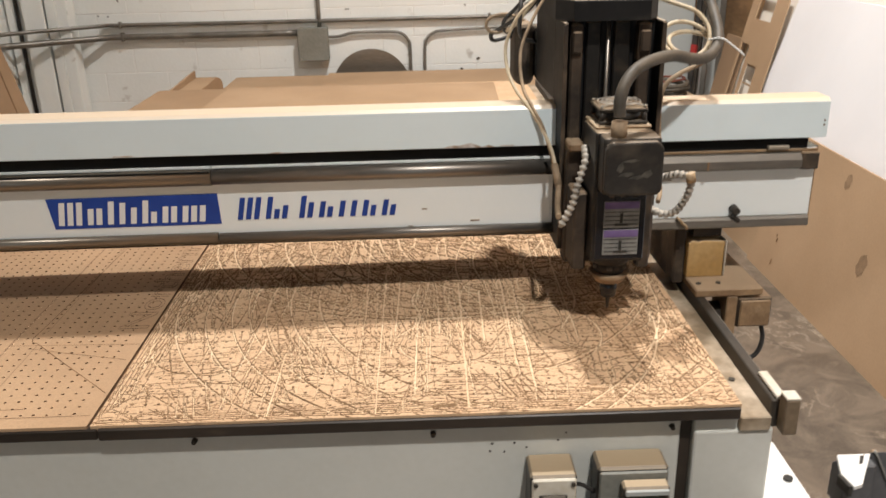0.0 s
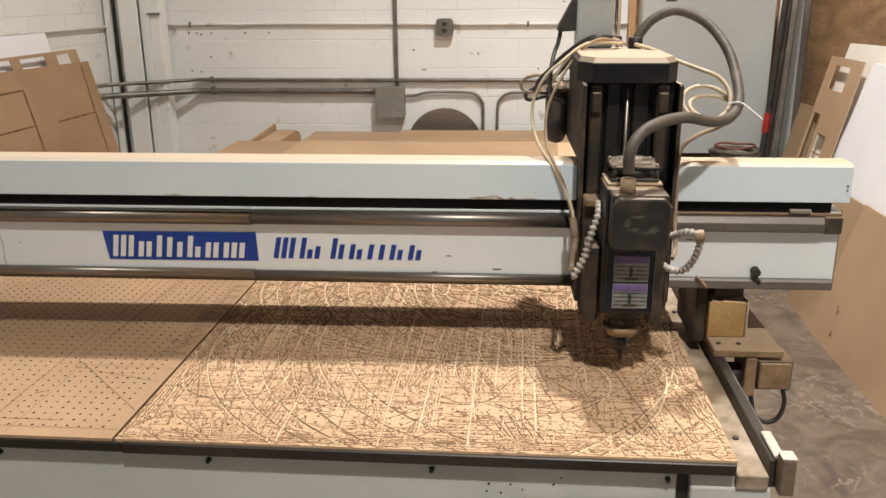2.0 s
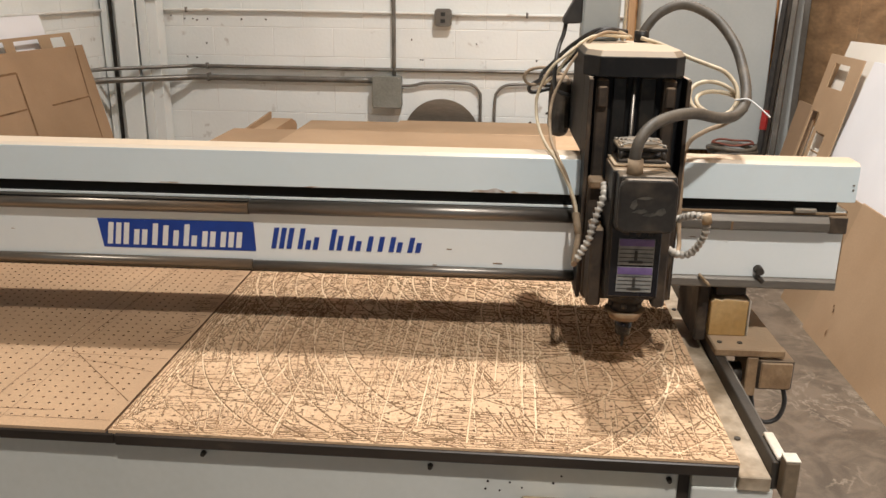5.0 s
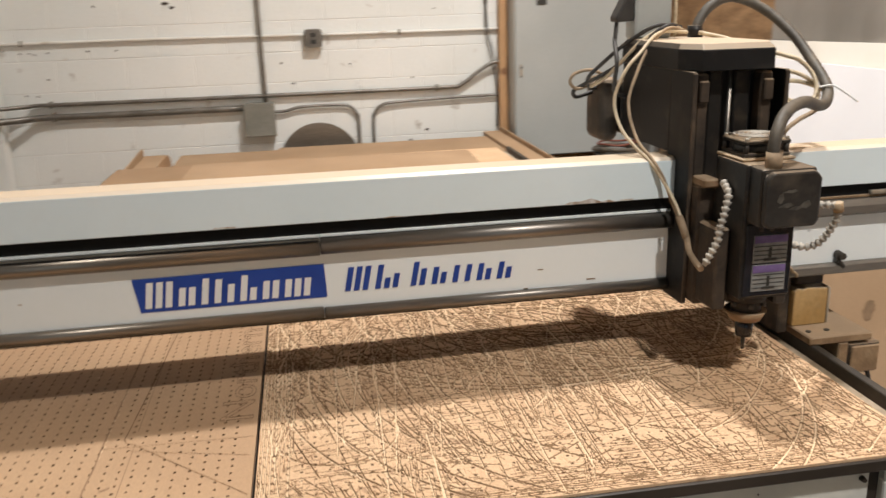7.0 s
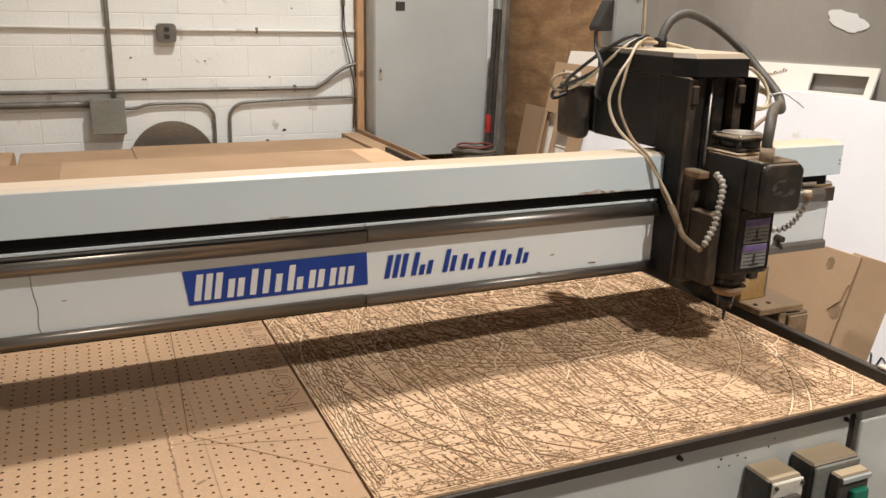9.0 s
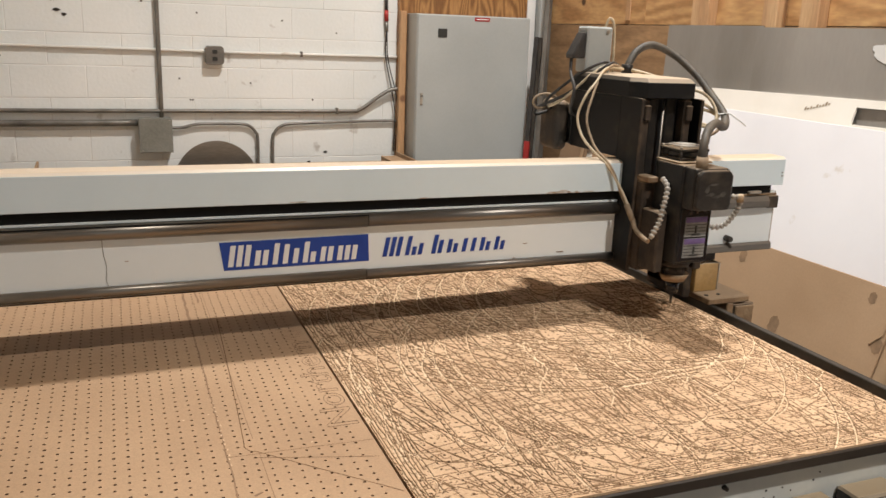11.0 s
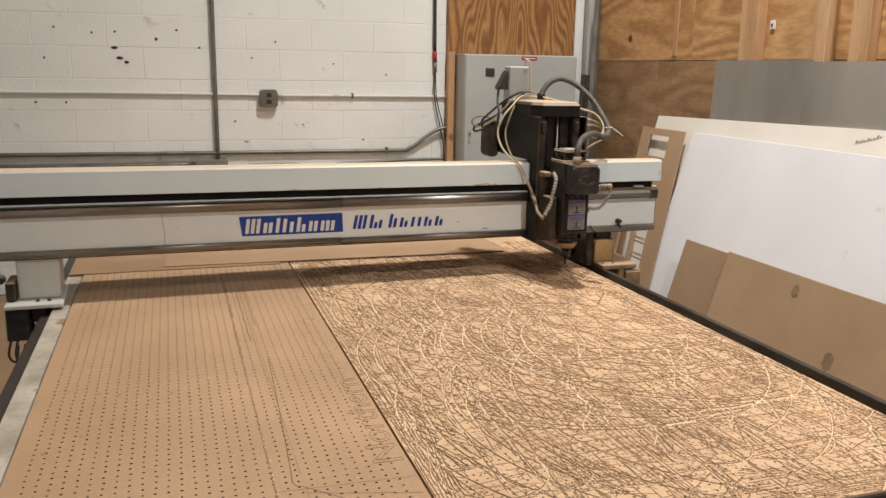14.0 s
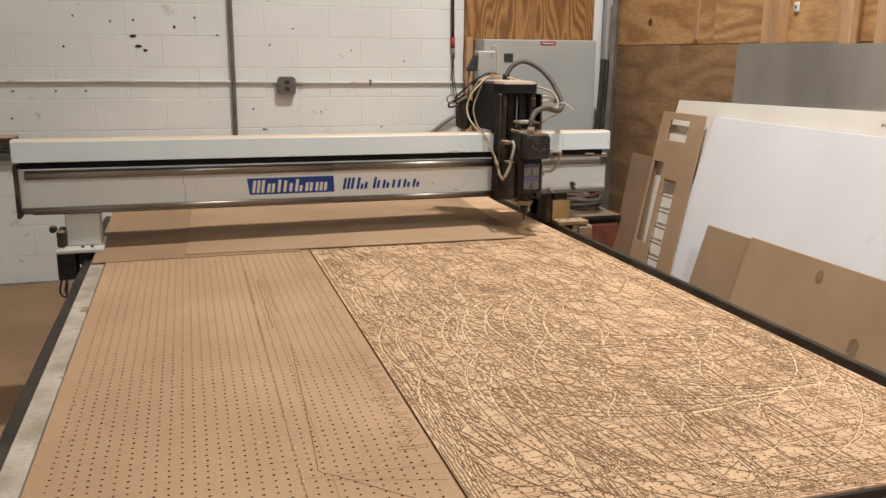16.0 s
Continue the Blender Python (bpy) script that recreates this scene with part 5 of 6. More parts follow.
    for k in range(6):
        xa = x0 + 0.01 + 0.10 * rnd.random() * k
        add([(xa, y0 + 0.004 + 0.0065 * k), (xa + rnd.uniform(0.6, 1.1), y0 + 0.004 + 0.0065 * k)], 0.0018, 0.0022)
    add([(0.463, 1.242), (0.566, 1.33)], 0.004, 0.002)
    add([(x1 - 0.012, y0 + 0.02), (x1 - 0.010, 3.3)], 0.003, 0.0016)
    add([(-0.554, 1.259), (-0.484, 1.369), (-0.402, 1.258)], 0.0024, 0.002)
    add([(-0.429, 1.366), (-0.278, 1.35), (-0.104, 1.425)], 0.0026, 0.002)
    add([(-0.528, 1.454), (-0.128, 1.53)], 0.0022, 0.002)
    return cuts


def routed_board(name, x0, x1, y0, y1, label, radius):
    """The worn board: its face is cut and drilled down into the fibre."""
    bd = thing(name, ((x0 + x1) / 2, (y0 + y1) / 2, 0.7005), label, "board", "boards on the table")
    rnd = np.random.RandomState(4)
    far, low = 3.60, TOP - 0.0072
    body = box(x0 + 0.0005, x1 - 0.0005, y0 + 0.0005, y1, 0.7005, low, 0)
    box(x0, x1, far, y1, low + 0.0002, TOP, 0, into=body)
    for a, b, c, d in ((x0, x0 + 0.0008, y0, far), (x1 - 0.0008, x1, y0, far), (x0 + 0.0008, x1 - 0.0008, y0, y0 + 0.0008)):
        box(a, b, c, d, low + 0.0002, TOP - 0.0004, 0, into=body)
    part("board_body", body, "mdf_cut", bd)
    cuts = years_of_cuts(x0 + 0.003, x1 - 0.003, y0 + 0.005, far)
    for ya, yb, cell in ((y0, 1.80, 0.00106), (1.80, 2.50, 0.0015), (2.50, far, 0.0021)):
        r = Relief(x0, x1, ya, yb, cell)
        for points, width, depth in cuts:
            r.cut(points, width, depth)
        for i in range(-30, 80):
            for j in range(-25, 90):
                x, y = HOLE_X + PITCH_X * i, HOLE_Y + PITCH_Y * j
                if x0 + 0.008 < x < x1 - 0.008 and ya - 0.004 < y < yb + 0.004 and y > y0 + 0.008:
                    r.drill(x + rnd.normal(0, 0.0008), y + rnd.normal(0, 0.0008), radius * rnd.uniform(0.62, 1.0), 0.0058)
        r.mesh("routed_face", TOP, ("mdf_cut", "fresh", "shaded_wall", "hole"), bd, rnd)
    return bd


def left_marks(left):
    """Thin lines, smudges and flecks on the drilled board."""
    rnd = random.Random(12)
    few, smudge = Strokes(-1.325, -0.563, 1.238, 3.6, TOP + 0.0004), Strokes(-1.325, -0.563, 1.238, 3.6, TOP + 0.0003)
    smudge.straight(-0.784, 1.60, math.pi / 2, 1.50, 0.0014)
    smudge.straight(-0.781, 1.24, math.pi / 2, 0.31, 0.0014)
    few.line([(-0.769, 2.303), (-0.777, 2.10), (-0.786, 1.90), (-0.796, 1.70), (-0.802, 1.590), (-0.804, 1.571), (-0.797, 1.556), (-0.783, 1.548), (-0.70, 1.465), (-0.60, 1.368), (-0.57, 1.338)], 0.0019)
    few.straight(-0.838, 1.542, -0.035, 0.27, 0.0013)
    few.line([(-0.787, 1.526), (-0.70, 1.500), (-0.574, 1.466)], 0.0013)
    few.straight(-1.32, 1.290, 0.0, 0.62, 0.0014)
    few.straight(-0.83, 1.262, 0.0, 0.26, 0.0012)
    smudge.line([(-0.838 + 0.0010 * math.sin(k * 0.9), 1.30 + 0.021 * k) for k in range(95)], 0.0032)
    for x, ya, yb, w in ((-0.838, 2.30, 2.62, 0.007), (-0.836, 2.70, 3.15, 0.009), (-0.802, 2.45, 3.0, 0.005), (-0.775, 2.6, 3.1, 0.004)):
        smudge.line([(x + 0.0015 * math.sin(k * 1.7), ya + (yb - ya) * k / 16) for k in range(17)], w)
    for k in range(22):
        smudge.straight(rnd.uniform(-1.3, -0.6), rnd.uniform(1.3, 3.2), rnd.uniform(0, 3), rnd.uniform(0.006, 0.02), 0.005)
    for _ in range(230):
        smudge.straight(rnd.uniform(-0.66, -0.57), rnd.uniform(2.1, 3.4), rnd.choice((0, 0, 0, 1.57, 0.8, 2.3)), rnd.uniform(0.01, 0.05), 0.0014)
    flecks = Strokes(-1.325, -0.563, 1.238, 3.6, TOP + 0.0006)
    for k in range(10, 24):
        flecks.straight(-0.8355 + rnd.gauss(0, 0.0012), 1.30 + 0.0205 * k + rnd.uniform(0, 0.008), math.pi / 2, rnd.uniform(0.003, 0.008), 0.0016 + 0.0010 * rnd.random())
    for _ in range(26):
        flecks.straight(rnd.uniform(-1.3, -0.6), rnd.uniform(1.3, 3.2), rnd.uniform(0, 3), rnd.uniform(0.002, 0.005), 0.0025)
    raw("pale_flecks", flecks.verts, flecks.faces, ["fresh"], parent=left)["kind"] = "stuff"
    # flat dark strips: the shade of thin grooves drawn as colour
    raw("thin_scoring", few.verts, few.faces, ["score"], parent=left)["kind"] = "stuff"
    raw("smudged_line", smudge.verts, smudge.faces, ["smudge"], parent=left)["kind"] = "stuff"
    word = lettering("Northern", 0.098, pose(-0.574, 1.598, TOP - 0.0001, 0, 0, 90) @ Matrix.Diagonal((1.27, 0.92, 1, 1)), 0.0008)
    for k in range(9):
        x, y = -0.660 + 0.006 * (k % 3), 1.262 + 0.021 * k
        few.line([(x, y), (x + 0.055, y + 0.002)], 0.0012)
        if k % 2:
            few.line([(x, y), (x + 0.004, y + 0.016), (x + 0.026, y + 0.017)], 0.0012)
    # the word's groove shade is coloured in, not cut
    part("cut_lettering", word, "letter_cut", left, "outlined word cut into the board")


def cardboard_on_table():
    def flat(x0, x1, y0, y1, z, turn, label, mat="card"):
        b = box(x0, x1, y0, y1, z, z + 0.0035, 0.0008)
        bmesh.ops.rotate(b, cent=((x0 + x1) / 2, y0, z), matrix=Matrix.Rotation(turn, 3, "Z"), verts=b.verts)
        solid("cardboard_sheet", b, mat, ((x0 + x1) / 2, (y0 + y1) / 2, z), label, "cardboard", "cardboard sheets on the table")
    flat(-1.38, -0.60, 3.395, 4.47, TOP + 0.0004, 0.0, "brown cardboard sheet lying on the far end of the table", "card_mid")
    flat(-1.042, 0.368, 3.410, 4.45, TOP + 0.0045, -0.032, "wide brown cardboard sheet lying over another")


# ---- the moving gantry ----
def slanted_bars(items, x, z, y, lean, mat, parent, name):
    """Plain upright strokes in place of a trade name."""
    for w, h in items:
        if h:
            b = bmesh.new()
            b.faces.new([b.verts.new(p) for p in ((x, y, z), (x + w, y, z), (x + w + lean * h, y, z + h), (x + lean * h, y, z + h))])
            part(name, b, mat, parent)
        x += w


def gantry():
    g = thing("router_gantry", (-0.4, 1.8, 0.73), "white gantry bridge of a router with steel rails and black spindle", "machine")
    beam = part("beam", box(-1.640, 0.891, 1.714, 1.966, 0.874, 1.056, 0.003), "white", g, "white enamelled beam with scuffs")
    # unseen dark plate, added to keep bounced light off the board below
    part("underside", box(-1.60, 0.86, 1.716, 1.962, 0.8695, 0.8735, 0.001), "grime", beam, "added dark plate under the beam, cuts bounced light")
    # face trims, seam and mark
    part("plate_seam", tube([(-1.036, 1.7138, 1.007), (-1.034, 1.7138, 0.975), (-1.029, 1.7138, 0.945), (-1.031, 1.7138, 0.915), (-1.027, 1.7138, 0.899)], 0.0008, 6, 4), "rail_dull", beam, "thin crack in the enamel")
    logo = bmesh.new()
    logo.faces.new([logo.verts.new(p) for p in ((-0.773, 1.7128, 0.9185), (-0.416, 1.7128, 0.9195), (-0.419, 1.7128, 0.989), (-0.783, 1.7128, 0.987))])
    part("blue_mark", logo, "blue", beam, "blue slanted maker's mark")
    big, small, gap = 0.052, 0.037, 0.006
    row = []
    for strokes in ((big, big, big), (small, small), (big,), (big * 0.93,), (small,), (big, big * 0.5), (small, small), (small, small, small)):
        for h in strokes:
            row += [(0.0125, h), (0.0060, 0)]
        row += [(gap, 0)]
    slanted_bars(row, -0.764, 0.9265, 1.7118, 0.14, "decal", beam, "mark_bar")
    row = []
    for strokes in ((0.050, 0.050, 0.050), (0.050, 0.022, 0.030), (), (0.050, 0.035), (0.036, 0.024), (0.036,), (0.036,), (0.036, 0.024), (0.036, 0.024)):
        for h in strokes:
            row += [(0.0115, h), (0.0060, 0)]
        row += [(0.008 if strokes else 0.012, 0)]
    slanted_bars(row, -0.381, 0.9275, 1.7122, 0.20, "blue", beam, "name_bar")
    # rails
    def round_rail(x0, x1, y, z0, z1, deep):
        mid, half = (z0 + z1) / 2, (z1 - z0) / 2
        arc = [(y - deep * math.cos(q) ** 0.7, mid + half * math.sin(q)) for q in (-math.pi / 2 + math.pi * k / 14 for k in range(1, 14))]
        b = prism([(y, z0)] + arc + [(y, z1)], "x", x0, x1)
        for f in b.faces:
            f.smooth = len(f.verts) == 4
        return b

    up = part("upper_rail", round_rail(-0.423, 0.460, 1.7135, 1.010, 1.0435, 0.0225), "rail", g, "bright worn steel rail")
    part("rail_cap", box(-0.423, 0.462, 1.7085, 1.7135, 1.0445, 1.0505, 0.001), "white", up)
    up3 = part("upper_rail", prism([(1.7135, 1.009), (1.6955, 1.009), (1.6905, 1.014), (1.6905, 1.030), (1.700, 1.0435), (1.7135, 1.0435)], "x", 0.4605, 0.850, 0.0012), "rail_grey", g, "dull grey end of the rail")
    part("rail_cap", box(0.463, 0.890, 1.7085, 1.7135, 1.0445, 1.0505, 0.001), "grime_tan", up3)
    part("rail_stop", box(0.8505, 0.890, 1.6975, 1.7135, 1.006, 1.044, 0.002), "grime", up3)
    part("rail_chip", box(0.640, 0.645, 1.6890, 1.6904, 1.010, 1.030, 0.0004), "grime_tan", up3)
    part("dust_clump", tube([(0.585, 1.6975, 0.905), (0.592, 1.692, 0.899), (0.598, 1.694, 0.892), (0.605, 1.690, 0.886), (0.610, 1.696, 0.878)], 0.0035, 6, 4), "block_tan", g, "clump of tan dust")
    up2 = part("upper_rail", round_rail(-1.615, -0.425, 1.7135, 1.008, 1.0435, 0.0215), "rail_beige", g, "dull beige steel rail")
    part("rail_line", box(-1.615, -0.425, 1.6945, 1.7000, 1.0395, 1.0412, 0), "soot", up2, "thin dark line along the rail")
    part("rail_cap", box(-1.635, -0.425, 1.7085, 1.7135, 1.0445, 1.0505, 0.001), "white", up2)
    part("lower_rail", round_rail(-0.423, 0.460, 1.7135, 0.8755, 0.898, 0.0135), "rail", g, "bright worn steel rail")
    part("lower_rail", prism([(1.7135, 0.8745), (1.7010, 0.8745), (1.6990, 0.878), (1.6990, 0.893), (1.704, 0.8985), (1.7135, 0.8985)], "x", 0.4605, 0.886, 0.001), "rail_grey", g, "dull grey end of the rail")
    part("lower_rail", round_rail(-1.635, -0.425, 1.7135, 0.8765, 0.900, 0.0125), "rail_beige", g, "dull beige steel rail")
    part("end_plate", box(-1.655, -1.6405, 1.700, 1.970, 0.860, 1.070, 0.002), "grime", g, "brown grimed end plate")
    part("end_plate", box(0.8915, 0.8935, 1.716, 1.962, 0.876, 1.054, 0.0005), "grime_tan", g, "brown dusty end plate")
    # flat black strip across the slot: the shade inside it, as colour
    part("slot_shade", box(-1.638, 0.866, 1.7116, 1.7136, 1.0507, 1.0766, 0.0), "soot", g, "black strip for the shade in the slot under the cover")
    part("cover_stay", box(0.775, 0.822, 1.700, 1.7112, 1.0508, 1.0600, 0.002), "zinc", g)
    # folded cover with a dusty top
    cov = part("cover", prism([(1.697, 1.077), (1.768, 1.077), (1.768, 1.158), (1.764, 1.163), (1.708, 1.162), (1.698, 1.155)], "x", -1.655, 0.898, 0.0015), "cover", g, "pale grey folded cover, dusty on top")
    for z in (1.105, 1.115):
        part("end_screw", rod((0.889, 1.698, z), (0.889, 1.6955, z), 0.0022, sides=8), "rail_dull", cov)
    for x, z, w, h in ((0.021, 0.9375, 0.012, 0.0022), (0.128, 0.907, 0.020, 0.0030), (-0.010, 0.8990, 0.010, 0.0020), (-0.99, 0.955, 0.008, 0.0015), (0.56, 0.985, 0.014, 0.0018)):
        part("scuff", box(x, x + w, 1.7128, 1.7137, z, z + h, 0.0003), "grime_tan", beam, "small brown scuff")
    for x, z, w, h in ((0.085, 1.0785, 0.055, 0.004), (0.19, 1.0785, 0.03, 0.0025), (-0.62, 1.0788, 0.04, 0.0025)):
        part("rust_mark", box(x, x + w, 1.6962, 1.6968, z, z + h, 0.0002), "rust", cov, "faint rusty mark")
    for k, (x, w, h) in enumerate(((0.070, 0.030, 0.006), (0.095, 0.060, 0.010), (0.150, 0.030, 0.005), (-0.30, 0.05, 0.003))):
        part("rust_bloom", prism([(x, 1.0772), (x + w, 1.0772), (x + w * 0.8, 1.0772 + h * 0.5), (x + w * 0.55, 1.0772 + h), (x + w * 0.25, 1.0772 + h * 0.6)], "y", 1.6958 + 0.0002 * k, 1.6965 + 0.0002 * k), "rust", cov, "faint rusty bloom")
    part("stop_knob", rod((0.717, 1.713, 0.916), (0.717, 1.690, 0.916), 0.010, 0.008, 12), "dark_steel", g, "black stop knob")
    part("knob_stem", rod((0.712, 1.700, 0.905), (0.727, 1.700, 0.890), 0.006, 0.005, 10), "dark_steel", g)
    part("cable_bracket", box(-1.735, -1.656, 1.80, 1.93, 1.115, 1.165, 0.004), "grime", g, "rusty cable bracket")
    part("cable_bracket", box(-1.745, -1.656, 1.82, 1.90, 1.085, 1.105, 0.003), "rail_dull", g)

    # right carriage
    leg = part("carriage_block", prism([(0.628, 0.748), (0.712, 0.748), (0.712, 0.834), (0.660, 0.838), (0.650, 0.834), (0.636, 0.838), (0.628, 0.830)], "y", 1.722, 1.83, 0.003), "amber", g, "amber plastic carriage block caked with dust")
    part("pale_edge", box(0.7125, 0.7165, 1.720, 1.83, 0.750, 0.836, 0.001), "frame_pale", leg)
    for x in (0.645, 0.690):
        part("plate_bolt", rod((x, 1.685, 0.7475), (x, 1.685, 0.7500), 0.006, sides=8), "dark_steel", leg)
    part("rear_block", box(0.600, 0.735, 1.832, 1.925, 0.745, 0.873, 0.004), "grime", leg)
    part("spacer", box(0.640, 0.706, 1.735, 1.831, 0.8425, 0.8735, 0.002), "grime", leg)
    part("base_plate", box(0.628, 0.782, 1.650, 1.925, 0.7285, 0.7475, 0.003), "grime_tan", leg)
    # added dark block in place of the shadow left of the amber block
    part("side_shade_block", box(0.600, 0.626, 1.735, 1.925, 0.728, 0.872, 0.004), "grime", leg)
    part("bearing", box(0.634, 0.700, 1.670, 1.90, 0.7240, 0.7282, 0.001), "dark_steel", leg)
    motor = part("drive_motor", box(0.728, 0.808, 1.655, 1.735, 0.648, 0.722, 0.004), "grime", g, "grimy square drive motor")
    part("motor_face", box(0.733, 0.803, 1.648, 1.6545, 0.653, 0.717, 0.004), "grime_tan", motor)
    part("motor_bracket", box(0.702, 0.727, 1.652, 1.745, 0.632, 0.728, 0.003), "grime_tan", motor)
    part("pulley", rod((0.676, 1.70, 0.668), (0.7015, 1.70, 0.668), 0.026), "dark_steel", motor)
    part("motor_cable", tube([(0.795, 1.675, 0.652), (0.803, 1.670, 0.61), (0.792, 1.668, 0.572), (0.765, 1.668, 0.560), (0.738, 1.668, 0.578), (0.728, 1.668, 0.615), (0.722, 1.672, 0.645)], 0.0055, 8), "cable", motor, "black looped cable")
    # left carriage
    left = part("carriage_block", box(-1.490, -1.362, 1.722, 1.86, 0.738, 0.8735, 0.005), "panel", g, "white carriage block")
    part("base_plate", box(-1.525, -1.352, 1.650, 1.90, 0.7225, 0.7375, 0.003), "panel", left)
    part("drive_motor", box(-1.525, -1.455, 1.665, 1.78, 0.615, 0.721, 0.004), "charcoal", left)
    part("pulley_case", box(-1.452, -1.402, 1.69, 1.77, 0.668, 0.721, 0.004), "dark_steel", left)
    part("knob", rod((-1.532, 1.70, 0.815), (-1.532, 1.675, 0.815), 0.015, 0.012, 14), "charcoal", left)
    part("cable_box", box(-1.522, -1.492, 1.69, 1.80, 0.74, 0.805, 0.006), "grime", left)
    for k in range(2):
        part("loose_cable", tube([(-1.515 + 0.02 * k, 1.68, 0.62), (-1.525 + 0.02 * k, 1.675, 0.565), (-1.505 + 0.02 * k, 1.672, 0.545), (-1.495 + 0.02 * k, 1.675, 0.60)], 0.004, 8), "cable", left)
    for x in (-1.43, -1.395):
        part("plate_bolt", rod((x, 1.69, 0.7375), (x, 1.69, 0.744), 0.006, sides=8), "dark_steel", left)

    # tower of the lifting axis
    tw = part("tower", box(0.309, 0.512, 1.7345, 1.985, 1.168, 1.336, 0.0008), "tower", g, "black steel tower with a dusty top")
    part("back_plate", box(0.3135, 0.5085, 1.690, 1.6965, 0.862, 1.334, 0.002), "tower", tw)
    for x0, x1 in ((0.309, 0.3165), (0.5045, 0.512)):
        part("side_plate", box(x0, x1, 1.640, 1.734, 0.862, 1.336, 0.0008), "tower", tw)
        part("front_lip", box(x0 - 0.0005, x1 + 0.0005, 1.635, 1.6398, 0.864, 1.334, 0.001), "grime", tw, "brown dusty front lip")
    part("side_filler", box(0.3165, 0.5045, 1.6975, 1.7345, 1.168, 1.335, 0.001), "tower", tw)
    def capped(low, high, z0, z1, z2):
        b = bmesh.new()
        rings = [[b.verts.new((*p, z)) for p in r] for r, z in ((low, z0), (low, z1), (high, z2))]
        b.faces.new(rings[0]), b.faces.new(rings[2])
        for r, q in zip(rings, rings[1:]):
            for k in range(len(r)):
                b.faces.new((r[k], r[(k + 1) % len(r)], q[(k + 1) % len(r)], q[k]))
        bmesh.ops.recalc_face_normals(b, faces=b.faces)
        bmesh.ops.bevel(b, geom=list(b.edges), offset=0.0015, segments=1, affect="EDGES")
        return b

    cap = part("cap", capped([(0.300, 1.690), (0.328, 1.640), (0.480, 1.640), (0.508, 1.690), (0.512, 1.985), (0.305, 1.985)], [(0.309, 1.700), (0.334, 1.656), (0.474, 1.656), (0.499, 1.700), (0.503, 1.978), (0.314, 1.978)], 1.337, 1.377, 1.389), "tower", g, "black cap with a dusty pale top")
    part("plug", rod((0.455, 1.93, 1.387), (0.455, 1.93, 1.415), 0.017), "black", cap)
    for x in (0.3385, 0.476):
        r = part("guide_post", box(x - 0.0125, x + 0.0125, 1.655, 1.6895, 0.90, 1.332, 0.004), "grime", tw, "dark grimed guide post")
        part("wiper", box(x - 0.010, x + 0.010, 1.645, 1.6545, 1.275, 1.318, 0.003), "grime", tw)
    part("lead_screw", rod((0.405, 1.672, 0.95), (0.405, 1.672, 1.336), 0.004, sides=10), "rail_dull", tw, "thin steel lead screw")
    for x0, x1 in ((0.362, 0.392), (0.418, 0.452)):
        part("bellows", box(x0, x1, 1.676, 1.6895, 0.95, 1.334, 0.003), "black", tw)
    part("side_connector", box(0.258, 0.3075, 1.99, 2.10, 1.150, 1.302, 0.022, 4), "grime", g, "dust-covered side connector")
    part("connector_arm", box(0.3078, 0.335, 1.9852, 2.05, 1.17, 1.29, 0.003), "black", g)
    gb = part("power_box", box(0.318, 0.405, 1.945, 2.005, 1.3875, 1.520, 0.005), "cabinet", g, "light grey power box")
    b = prism([(0.3175, 1.428), (0.3175, 1.500), (0.309, 1.503), (0.274, 1.437), (0.276, 1.426)], "y", 1.950, 1.992, 0.004)
    part("power_plug", b, "cable", gb, "black power plug")
    part("face_screw", rod((0.385, 1.945, 1.505), (0.385, 1.941, 1.505), 0.006, sides=10), "zinc", gb)
    part("power_cable", tube([(0.283, 1.970, 1.43), (0.277, 1.96, 1.40), (0.268, 1.94, 1.38), (0.258, 1.90, 1.34), (0.262, 1.92, 1.28), (0.30, 1.95, 1.26)], 0.005, 8), "cable", gb)
    part("white_lead", tube([(0.415, 1.95, 1.39), (0.418, 1.955, 1.46), (0.414, 1.96, 1.53), (0.40, 1.965, 1.545), (0.392, 1.97, 1.518)], 0.0040, 8), "hose", gb, "cream lead")

    # hoses and cables that ride on the bridge
    part("spindle_conduit", tube([(0.384, 1.464, 1.186), (0.383, 1.466, 1.215), (0.393, 1.474, 1.245), (0.418, 1.497, 1.266), (0.460, 1.533, 1.277), (0.510, 1.570, 1.278), (0.570, 1.620, 1.263), (0.614, 1.660, 1.265), (0.643, 1.705, 1.292), (0.653, 1.785, 1.344), (0.645, 1.855, 1.398),
        (0.612, 1.92, 1.448), (0.550, 1.945, 1.474), (0.497, 1.945, 1.456), (0.464, 1.935, 1.420), (0.455, 1.93, 1.395)], 0.0106, 12, 16, 0.11), "liquidtight", g, "ribbed grey cable conduit")
    coil = []
    for k in range(40):
        a = 1.3 - k * 0.36
        rx, rz = 0.055 - 0.0003 * k, 0.050 - 0.0010 * k
        coil.append((0.574 + rx * math.cos(a) + 0.0006 * k, 1.725 + 0.030 * math.sin(a), 1.298 + rz * math.sin(a) - 0.0005 * k + 0.004 * math.cos(a * 0.5)))
    part("air_hose_coil", tube([(0.45, 1.90, 1.40), (0.492, 1.86, 1.388), (0.535, 1.80, 1.368)] + coil, 0.0046, 8, 4), "hose", g, "cream coiled air hose")
    part("cable_tie", tube([(0.618, 1.695, 1.290), (0.640, 1.68, 1.294), (0.660, 1.665, 1.280), (0.680, 1.65, 1.262)], 0.0020, 6), "tie", g, "white cable tie tail")
